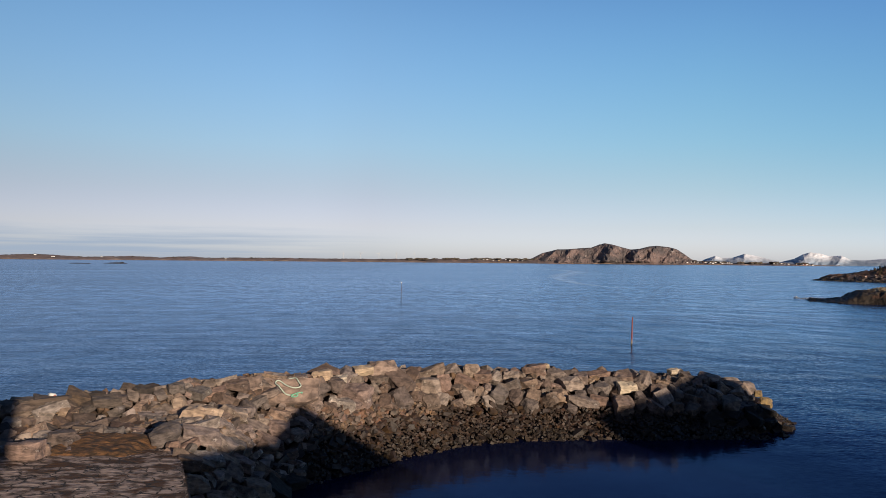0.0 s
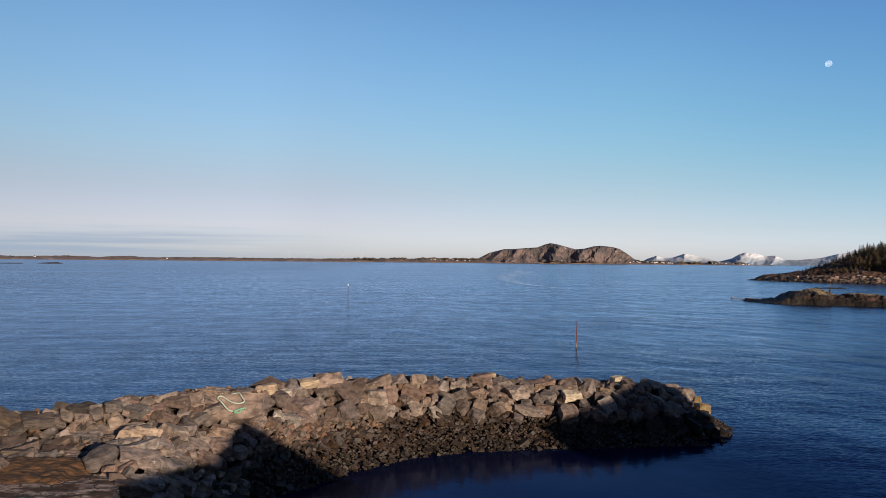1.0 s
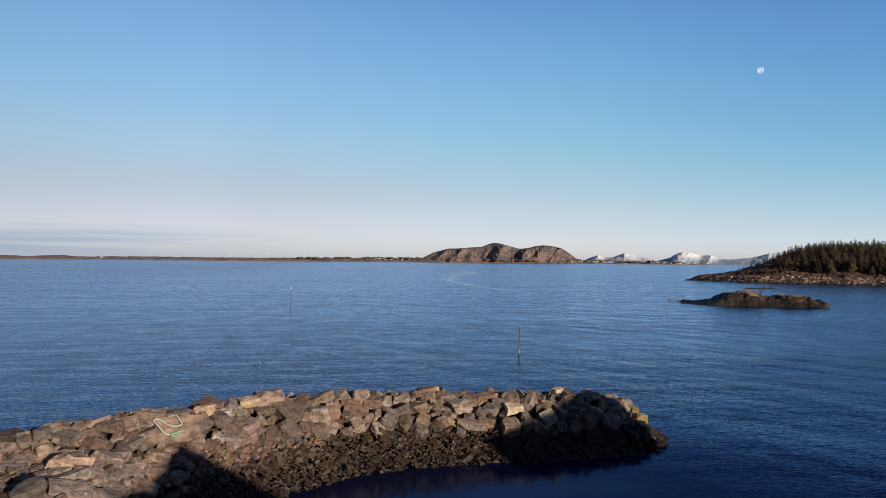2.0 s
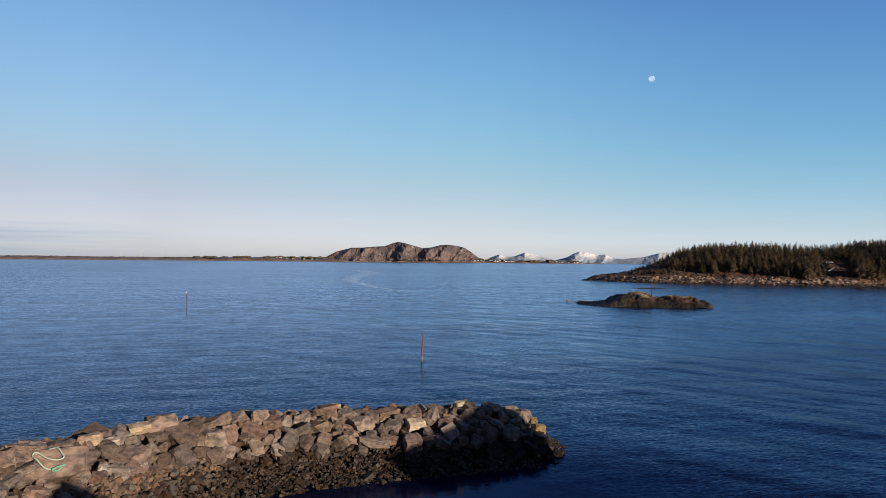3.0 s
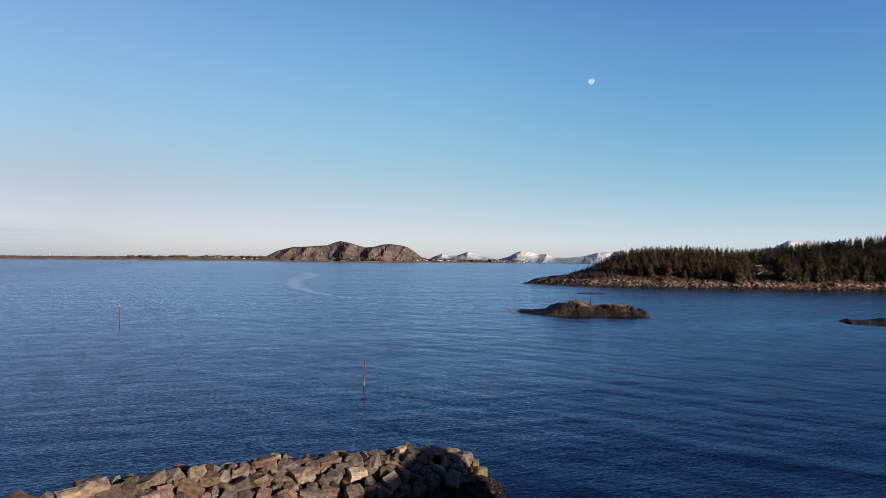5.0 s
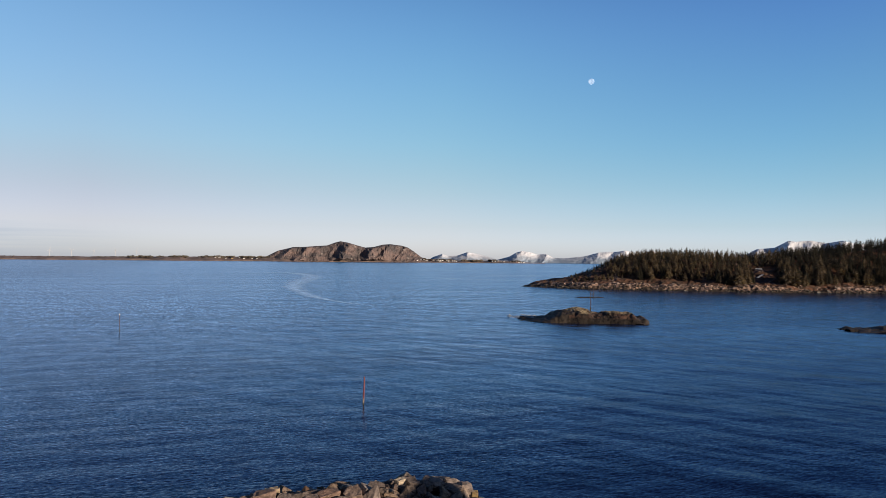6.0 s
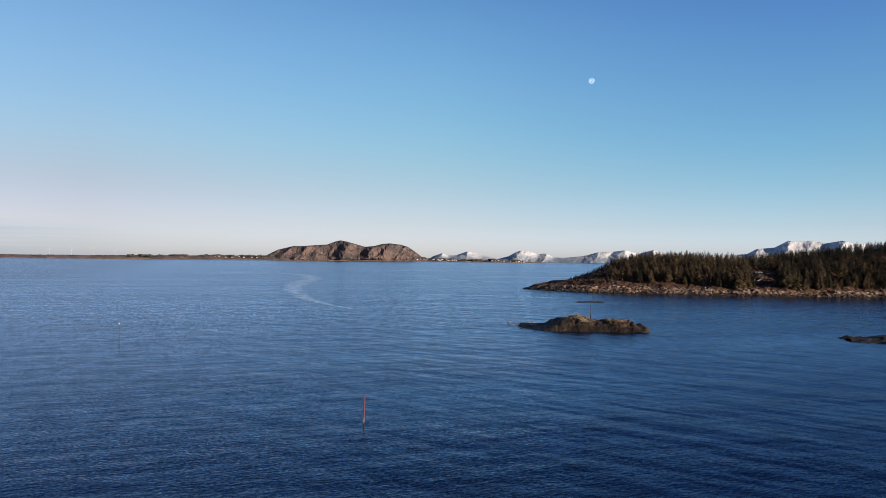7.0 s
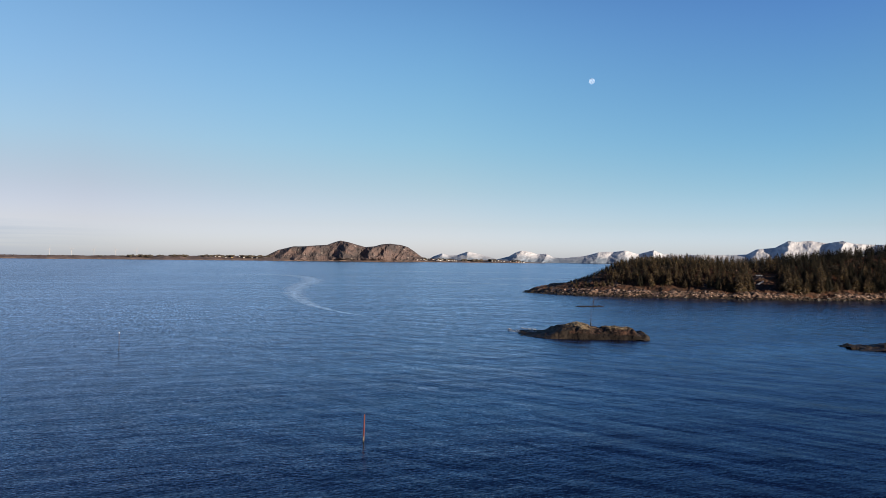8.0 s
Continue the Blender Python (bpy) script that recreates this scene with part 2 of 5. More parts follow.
WEED = mat("bladderwrack", (0.024, 0.014, 0.008), 0.6, color2=(0.045, 0.027, 0.014), scale=5.0, bump=0.03, bump_scale=14.0, spread=0.4)
WET = mat("wet_weedy_rubble", (0.028, 0.016, 0.010), 0.6, color2=(0.068, 0.036, 0.020), scale=4.0, bump=0.02, bump_scale=14.0, spread=0.45)
# core kept dark, so shade in the gaps is partly in its colour
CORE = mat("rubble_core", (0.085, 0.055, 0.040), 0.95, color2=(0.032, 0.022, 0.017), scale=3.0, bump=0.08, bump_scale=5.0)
SLAB = mat("weathered_slab", (0.52, 0.385, 0.315), 0.9, color2=(0.15, 0.105, 0.082), scale=2.6, detail=13.0, contrast=(0.43, 0.58), bump=0.14, bump_scale=4.0,
           third=(0.095, 0.043, 0.018), third_scale=1.2, third_cut=(0.50, 0.58), cracks=3.0, stretch=(1.0, 1.6, 1.0), shift=(7.3, 5.2, 0))
EARTH = mat("dry_grass_earth", (0.25, 0.122, 0.050), 0.95, color2=(0.050, 0.030, 0.017), scale=3.0, detail=10.0, contrast=(0.36, 0.58), bump=0.05, bump_scale=8.0, stretch=(1, 3, 1))
ISLE = mat("island_ground", (0.170, 0.076, 0.043), 0.95, color2=(0.045, 0.030, 0.019), scale=0.22, bump=0.25, bump_scale=0.8,
           third=(0.10, 0.055, 0.03), third_scale=0.06)
SHORE = mat("shore_rock", (0.42, 0.285, 0.225), 0.9, color2=(0.050, 0.034, 0.027), scale=0.6, detail=10.0, contrast=(0.44, 0.57), bump=0.3, bump_scale=1.2, spread=0.55)
DARKROCK = mat("tidal_shaded_rock", (0.035, 0.028, 0.022), 0.6, color2=(0.06, 0.045, 0.03), scale=0.6, bump=0.1, bump_scale=1.2)
ISLET = mat("skerry_rock", (0.115, 0.060, 0.040), 0.9, color2=(0.012, 0.008, 0.006), scale=0.34, detail=12.0, contrast=(0.40, 0.56), bump=0.4, bump_scale=1.0,
            third=(0.18, 0.112, 0.078), third_scale=0.30, third_cut=(0.60, 0.68), tide=1.1, turf=((0.42, 0.33, 0.20), 2.15, 0.82))
NEEDLE = mat("spruce_needles", (0.017, 0.017, 0.008), 0.9, color2=(0.058, 0.045, 0.018), scale=0.16, contrast=(0.42, 0.62), spread=0.35)
BARK = mat("bark", (0.11, 0.08, 0.06), 0.95, color2=(0.19, 0.15, 0.12), scale=3.0)
TWIG = mat("bare_twigs", (0.20, 0.15, 0.10), 0.95, color2=(0.13, 0.10, 0.07), scale=1.0)
HILL = mat("mountain_heath", (0.215, 0.157, 0.146), 0.95, color2=(0.105, 0.090, 0.092), scale=0.016, detail=12.0, contrast=(0.42, 0.58), bump=10.0, bump_scale=0.045,
           third=(0.40, 0.35, 0.32), third_scale=0.035, third_cut=(0.62, 0.68))
LOWLAND = mat("far_lowland", (0.285, 0.200, 0.170), 0.95, color2=(0.165, 0.125, 0.110), scale=0.02, third=(0.33, 0.26, 0.21), third_scale=0.008)
WOOD = mat("far_woods", (0.070, 0.060, 0.044), 0.95, color2=(0.105, 0.080, 0.058), scale=0.05, spread=0.3)
WHITEWALL = mat("white_boarding", (0.82, 0.81, 0.79), 0.7)
REDWALL = mat("red_boarding", (0.30, 0.07, 0.045), 0.7)
OCHREWALL = mat("ochre_boarding", (0.50, 0.34, 0.15), 0.7)
ROOFING = mat("dark_roofing", (0.07, 0.06, 0.06), 0.7, color2=(0.11, 0.08, 0.07), scale=0.4)
GREYWALL = mat("grey_boarding", (0.30, 0.29, 0.28), 0.8, color2=(0.22, 0.21, 0.2), scale=0.5, stretch=(4, 4, 0.3))
STAKE_RED = mat("faded_red_paint", (0.26, 0.055, 0.035), 0.6, color2=(0.17, 0.05, 0.035), scale=6.0)
STAKE_RUST = mat("rusty_iron", (0.10, 0.05, 0.038), 0.8, color2=(0.06, 0.04, 0.035), scale=6.0)
STAKE_PALE = mat("worn_bare_metal", (0.40, 0.30, 0.22), 0.6, color2=(0.24, 0.15, 0.1), scale=9.0)
STAKE_DARK = mat("weed_covered_metal", (0.035, 0.032, 0.028), 0.7, color2=(0.06, 0.05, 0.03), scale=9.0)
TOPWHITE = mat("white_plastic", (0.66, 0.66, 0.64), 0.4)
ROPE = mat("mint_rope", (0.42, 0.55, 0.44), 0.8, color2=(0.62, 0.66, 0.56), scale=30.0)
ROPEGREEN = mat("green_rope", (0.10, 0.40, 0.24), 0.8, color2=(0.30, 0.52, 0.38), scale=20.0)
TURBINE = mat("turbine_paint", (0.62, 0.62, 0.63), 0.5)
BEACH = mat("pale_shingle", (0.52, 0.36, 0.27), 0.95, color2=(0.28, 0.19, 0.15), scale=0.03)


def snow_material():
    """Snow on the flatter slopes, bare rock on the steep ones."""
    m = bpy.data.materials.new("snow_and_rock")
    m.use_nodes = True
    nt = m.node_tree
    p = nt.nodes["Principled BSDF"]
    p.inputs["Roughness"].default_value = 0.8
    tc = nt.nodes.new("ShaderNodeTexCoord")
    n = nt.nodes.new("ShaderNodeTexNoise")
    n.inputs["Scale"].default_value, n.inputs["Detail"].default_value = 0.02, 7.0
    nt.links.new(tc.outputs["Object"], n.inputs["Vector"])
    r = nt.nodes.new("ShaderNodeMapRange")
    r.inputs["From Min"].default_value, r.inputs["From Max"].default_value = 0.54, 0.66
    nt.links.new(n.outputs["Fac"], r.inputs["Value"])
    x = nt.nodes.new("ShaderNodeMix")
    x.data_type = "RGBA"
    x.inputs["A"].default_value, x.inputs["B"].default_value = (0.82, 0.85, 0.92, 1), (0.70, 0.75, 0.84, 1)
    nt.links.new(r.outputs[0], x.inputs["Factor"])
    gp = nt.nodes.new("ShaderNodeNewGeometry")       # birch scrub and rock below the snow line, haze blue put into their colour
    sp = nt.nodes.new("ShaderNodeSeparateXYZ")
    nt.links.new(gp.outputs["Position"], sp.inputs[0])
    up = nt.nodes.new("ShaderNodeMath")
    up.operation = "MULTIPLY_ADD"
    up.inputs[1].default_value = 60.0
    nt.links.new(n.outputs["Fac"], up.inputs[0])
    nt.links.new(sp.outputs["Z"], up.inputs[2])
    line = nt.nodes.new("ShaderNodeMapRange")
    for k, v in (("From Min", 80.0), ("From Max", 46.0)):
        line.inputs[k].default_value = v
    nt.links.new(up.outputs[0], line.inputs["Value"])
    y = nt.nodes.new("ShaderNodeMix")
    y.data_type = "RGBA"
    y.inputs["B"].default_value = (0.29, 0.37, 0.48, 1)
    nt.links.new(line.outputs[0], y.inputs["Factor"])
    nt.links.new(x.outputs["Result"], y.inputs["A"])
    nt.links.new(y.outputs["Result"], p.inputs["Base Color"])
    return m


SNOW = snow_material()


def water_material():
    m = bpy.data.materials.new("sea_water")
    m.use_nodes = True
    nt = m.node_tree
    nt.nodes.clear()
    body = nt.nodes.new("ShaderNodeBsdfDiffuse")
    body.inputs["Color"].default_value = (0.004, 0.007, 0.034, 1)
    gloss = nt.nodes.new("ShaderNodeBsdfGlossy")
    gloss.inputs["Color"].default_value = (0.36, 0.60, 0.88, 1)
    gloss.inputs["Roughness"].default_value = 0.11
    sheen = nt.nodes.new("ShaderNodeFresnel")
    sheen.inputs["IOR"].default_value = 1.333
    both = nt.nodes.new("ShaderNodeMixShader")
    out = nt.nodes.new("ShaderNodeOutputMaterial")
    nt.links.new(sheen.outputs[0], both.inputs[0])
    nt.links.new(body.outputs[0], both.inputs[1])
    nt.links.new(gloss.outputs[0], both.inputs[2])
    nt.links.new(both.outputs[0], out.inputs["Surface"])
    tc = nt.nodes.new("ShaderNodeTexCoord")

    def waves(scale, stretch, turn, detail):
        mp = nt.nodes.new("ShaderNodeMapping")
        mp.inputs["Scale"].default_value = (*stretch, 1)
        mp.inputs["Rotation"].default_value = (0, 0, radians(turn))
        nt.links.new(tc.outputs["Object"], mp.inputs[0])
        n = nt.nodes.new("ShaderNodeTexNoise")
        n.inputs["Scale"].default_value, n.inputs["Detail"].default_value = scale, detail
        nt.links.new(mp.outputs[0], n.inputs["Vector"])
        return n.outputs["Fac"]

    def math2(op, a, b):
        n = nt.nodes.new("ShaderNodeMath")
        n.operation = op
        for i, v in enumerate((a, b)):
            if isinstance(v, (int, float)):
                n.inputs[i].default_value = v
            else:
                nt.links.new(v, n.inputs[i])
        return n.outputs[0]

    def vec(op, a, b):
        n = nt.nodes.new("ShaderNodeVectorMath")
        n.operation = op
        for i, v in enumerate((a, b)):
            if isinstance(v, tuple):
                n.inputs[i].default_value = v
            else:
                nt.links.new(v, n.inputs[i])
        return n.outputs[0]

    def remap(sock, f0, f1, t0, t1, how="LINEAR"):
        n = nt.nodes.new("ShaderNodeMapRange")
        n.interpolation_type = how
        for k, v in (("From Min", f0), ("From Max", f1), ("To Min", t0), ("To Max", t1)):
            n.inputs[k].default_value = v
        nt.links.new(sock, n.inputs["Value"])
        return n.outputs[0]

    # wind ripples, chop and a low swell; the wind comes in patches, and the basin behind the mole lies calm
    # gloss tint scaled from place to place: reflected brightness is put into its colour
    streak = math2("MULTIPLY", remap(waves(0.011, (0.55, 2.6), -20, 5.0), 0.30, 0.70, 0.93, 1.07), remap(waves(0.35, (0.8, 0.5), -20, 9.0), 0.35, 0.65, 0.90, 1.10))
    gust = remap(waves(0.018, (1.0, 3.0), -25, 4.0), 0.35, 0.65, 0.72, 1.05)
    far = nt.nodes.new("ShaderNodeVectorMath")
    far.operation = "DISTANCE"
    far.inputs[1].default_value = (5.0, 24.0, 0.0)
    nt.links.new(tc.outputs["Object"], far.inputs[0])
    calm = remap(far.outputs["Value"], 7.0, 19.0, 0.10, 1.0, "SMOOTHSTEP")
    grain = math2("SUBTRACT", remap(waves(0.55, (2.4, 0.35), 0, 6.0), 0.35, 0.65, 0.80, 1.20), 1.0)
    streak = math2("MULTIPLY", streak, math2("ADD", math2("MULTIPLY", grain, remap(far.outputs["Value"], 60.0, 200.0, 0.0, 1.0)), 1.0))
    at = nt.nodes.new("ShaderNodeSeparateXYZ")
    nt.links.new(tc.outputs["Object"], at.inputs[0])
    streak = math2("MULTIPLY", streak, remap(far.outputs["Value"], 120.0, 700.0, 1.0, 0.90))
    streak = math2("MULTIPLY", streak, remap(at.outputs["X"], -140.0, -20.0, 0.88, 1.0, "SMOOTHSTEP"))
    gloss_dim = math2("MULTIPLY", remap(math2("SUBTRACT", at.outputs["X"], at.outputs["Y"]), -50.0, 12.0, 0.0, 0.32, "SMOOTHSTEP"), remap(far.outputs["Value"], 60.0, 140.0, 1.0, 0.0))
    streak = math2("MULTIPLY", streak, math2("SUBTRACT", 1.0, gloss_dim))     # gloss tint dimmed to the east, a weaker reflection put into the colour
    streak = math2("MULTIPLY", streak, remap(far.outputs["Value"], 7.0, 24.0, 0.60, 1.0, "SMOOTHSTEP"))   # gloss dimmed near the mole, for the darker reflection in the still basin
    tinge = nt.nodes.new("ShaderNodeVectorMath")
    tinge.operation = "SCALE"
    hue = nt.nodes.new("ShaderNodeMix")               # purer blue in the gloss tint near the mole, for its darker reflection
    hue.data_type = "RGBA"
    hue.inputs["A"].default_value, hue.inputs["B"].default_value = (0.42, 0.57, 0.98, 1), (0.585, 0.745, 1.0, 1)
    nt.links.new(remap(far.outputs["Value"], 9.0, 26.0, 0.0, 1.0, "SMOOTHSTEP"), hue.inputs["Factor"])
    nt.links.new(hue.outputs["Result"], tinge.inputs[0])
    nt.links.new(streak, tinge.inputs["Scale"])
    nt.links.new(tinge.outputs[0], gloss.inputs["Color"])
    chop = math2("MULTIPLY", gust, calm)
    height = math2("ADD", math2("MULTIPLY", waves(6.0, (0.75, 1.25), -10, 2.0), 0.020),
                   math2("MULTIPLY", waves(2.0, (0.62, 1.3), -16, 3.0), 0.042))
    height = math2("ADD", height, math2("MULTIPLY", waves(0.20, (0.4, 1.3), -24, 2.0), 0.17))
    # a long-crested swell comes in past the islet
    mps = nt.nodes.new("ShaderNodeMapping")
    mps.vector_type = "TEXTURE"
    mps.inputs["Rotation"].default_value, mps.inputs["Scale"].default_value = (0, 0, radians(-58)), (26.0, 5.4, 1.0)
    nt.links.new(tc.outputs["Object"], mps.inputs[0])
    sw = nt.nodes.new("ShaderNodeTexNoise")
    sw.inputs["Scale"].default_value, sw.inputs["Detail"].default_value = 1.0, 2.0
    nt.links.new(mps.outputs[0], sw.inputs["Vector"])
    east = nt.nodes.new("ShaderNodeSeparateXYZ")
    nt.links.new(tc.outputs["Object"], east.inputs[0])
    swell = math2("MULTIPLY", math2("MULTIPLY", sw.outputs["Fac"], remap(east.outputs["X"], -5.0, 35.0, 0.15, 1.0)), 0.38)
    height = math2("ADD", height, swell)
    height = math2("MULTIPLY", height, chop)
    b = nt.nodes.new("ShaderNodeBump")
    b.inputs["Strength"].default_value, b.inputs["Distance"].default_value = 1.0, 1.0
    nt.links.new(height, b.inputs["Height"])
    # small capillary slopes, too fine to be shaped one by one
    mp = nt.nodes.new("ShaderNodeMapping")
    mp.inputs["Scale"].default_value, mp.inputs["Rotation"].default_value = (0.8, 1.25, 1), (0, 0, radians(-12))
    nt.links.new(tc.outputs["Object"], mp.inputs[0])
    n = nt.nodes.new("ShaderNodeTexNoise")
    n.inputs["Scale"].default_value, n.inputs["Detail"].default_value = 4.6, 4.0
    nt.links.new(mp.outputs[0], n.inputs["Vector"])
    slope = vec("MULTIPLY", vec("SUBTRACT", n.outputs["Color"], (0.54, 0.600, 0.5)), (0.26, 0.38, 0.0))   # mean tilt towards -y, so the gloss mirrors higher, deeper sky
    sc = nt.nodes.new("ShaderNodeVectorMath")
    sc.operation = "SCALE"
    nt.links.new(slope, sc.inputs[0])
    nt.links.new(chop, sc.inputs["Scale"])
    nn = nt.nodes.new("ShaderNodeVectorMath")
    nn.operation = "NORMALIZE"
    nt.links.new(vec("ADD", b.outputs[0], sc.outputs[0]), nn.inputs[0])
    for n in (gloss, sheen):
        nt.links.new(nn.outputs[0], n.inputs["Normal"])
    return m


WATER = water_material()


# ---------------------------------------------------------------- mesh helpers
def mesh_ob(name, verts, faces, material, parent=None, smooth=False):
    me = bpy.data.meshes.new(name)
    me.from_pydata([tuple(v) for v in verts], [], [tuple(f) for f in faces])
    me.update()
    if smooth:
        me.shade_smooth()
    me.materials.append(material)
    ob = new(name, me)
    ob.parent = parent
    return ob


def part(name, bm, material, parent=None, label="", smooth=False):
    me = bpy.data.meshes.new(name)
    bm.to_mesh(me)
    bm.free()
    if smooth:
        me.shade_smooth()
    me.materials.append(material)
    ob = new(name, me)
    ob.parent = parent
    return tagged(ob, label) if label else ob


def sheet(nu, nv, place):
    """Vertices and faces of a grid whose points come from place(u, v), u and v from 0 to 1."""
    verts = [place(i / nu, j / nv) for j in range(nv + 1) for i in range(nu + 1)]
    w = nu + 1
    faces = [(j * w + i, j * w + i + 1, (j + 1) * w + i + 1, (j + 1) * w + i) for j in range(nv) for i in range(nu)]
    return verts, faces


def ramp01(x, a, b):
    t = min(1.0, max(0.0, (x - a) / (b - a)))
    return t * t * (3 - 2 * t)


def lerp_list(x, pairs):
    if x <= pairs[0][0]:
        return pairs[0][1]
    for (a, va), (b, vb) in zip(pairs, pairs[1:]):
        if x <= b:
            return va + (vb - va) * (x - a) / (b - a)
    return pairs[-1][1]


def polar(az, d, z=0.0):
    return Vector((d * math.sin(radians(az)), d * math.cos(radians(az)), z))


def fbm(x, y, z, octaves=5):
    return noise.fractal(Vector((x, y, z)), 1.0, 2.1, octaves)


def box_bm(cx, cy, cz, sx, sy, sz, bevel=0.0):
    bm = bmesh.new()
    bmesh.ops.create_cube(bm, size=1.0, matrix=Matrix.LocRotScale((cx, cy, cz), None, (sx, sy, sz)))
    if bevel:
        bmesh.ops.bevel(bm, geom=bm.edges[:], offset=bevel, segments=1, affect="EDGES")
    return bm


def tube_bm(points, radii, sides=8):
    bm = bmesh.new()
    rings = []
    for i, p in enumerate(points):
        a, b = points[max(0, i - 1)], points[min(len(points) - 1, i + 1)]
        q = (Vector(b) - Vector(a)).to_track_quat("Z", "Y")
        rings.append([bm.verts.new(Vector(p) + q @ Vector((math.cos(k * math.tau / sides), math.sin(k * math.tau / sides), 0)) * radii[i]) for k in range(sides)])
    for r0, r1 in zip(rings, rings[1:]):
        for k in range(sides):
            bm.faces.new((r0[k], r0[(k + 1) % sides], r1[(k + 1) % sides], r1[k]))
    bm.faces.new(rings[0][::-1])
    bm.faces.new(rings[-1])
    return bm


def empty(name, at=(0, 0, 0)):
    e = new(name)
    e.empty_display_size = 0.3
    e.location = at
    return e


# ---------------------------------------------------------------- sea
def sea_point(u, v):
    r = 6200 * v ** 3
    return (r * math.sin(u * math.tau), r * math.cos(u * math.tau), 0.0)


sv, sf = sheet(64, 24, sea_point)
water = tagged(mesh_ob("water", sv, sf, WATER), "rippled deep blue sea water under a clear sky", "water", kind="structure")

# ---------------------------------------------------------------- breakwater: the mound
CREST = [(-27, 17.5, 2.75), (-20, 21.5, 2.8), (-15, 24.6, 2.78), (-11, 27.0, 3.0), (-8, 29.5, 3.05), (-5, 32.6, 2.66), (-2, 35.2, 2.52),
         (2, 36.8, 2.25), (6, 37.4, 2.10), (9.5, 37.8, 2.00), (12.0, 38.1, 1.82), (14.5, 38.2, 1.62)]
INNER = [(0, 5.2), (14, 5.2), (22, 4.7), (30, 4.5), (38, 4.7), (42, 5.0), (48, 5.0)]


def crest_near(x, y):
    """Nearest point of the crest: distance, the side (positive: harbour), height there and the way along."""
    best = (1e9, 1, 0, 0)
    run = 0.0
    for (ax, ay, az), (bx, by, bz) in zip(CREST, CREST[1:]):
        dx, dy = bx - ax, by - ay
        ln = math.hypot(dx, dy)
        t = max(0.0, min(1.0, ((x - ax) * dx + (y - ay) * dy) / (ln * ln)))
        px, py = ax + t * dx, ay + t * dy
        d = math.hypot(x - px, y - py)
        if bx == CREST[-1][0] and (x - bx) * dx + (y - by) * dy > 0:      # the head falls away steeply
            ahead = ((x - bx) * dx + (y - by) * dy) / ln
            side_way = math.sqrt(max(0.0, d * d - ahead * ahead))
            d = math.hypot(side_way, ahead * 4.6)
        if d < best[0]:
            best = (d, 1 if dx * (y - ay) - dy * (x - ax) < 0 else -1, az + t * (bz - az), run + t * ln)
        run += ln
    return best


def mound(x, y):
    d, side, zc, s = crest_near(x, y)
    foot = lerp_list(s, INNER) if side > 0 else min(lerp_list(s, INNER), 4.2)
    z = zc - max(0.0, d - 0.6) * zc / (foot - 0.6)
    if s < 24 and side > 0:                      # the root of the mole runs into the quay
        flat = 2.25 - max(0.0, x + 8.0) * 1.1
        z = max(z, min(flat, 2.25)) if x < -6.0 else z
    return z


def mound_normal(x, y, e=0.35):
    return Vector((mound(x - e, y) - mound(x + e, y), mound(x, y - e) - mound(x, y + e), 2 * e)).normalized()


breakwater = tagged(empty("breakwater", (-2, 34, 0)), "curved breakwater of grey-brown quarry stones standing in the sea", "breakwater")
OFF = Vector((2, -34, 0))


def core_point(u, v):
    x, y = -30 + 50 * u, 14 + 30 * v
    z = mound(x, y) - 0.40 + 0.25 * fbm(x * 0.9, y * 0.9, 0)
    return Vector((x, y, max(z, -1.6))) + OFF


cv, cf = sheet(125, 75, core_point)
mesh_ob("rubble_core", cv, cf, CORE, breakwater)


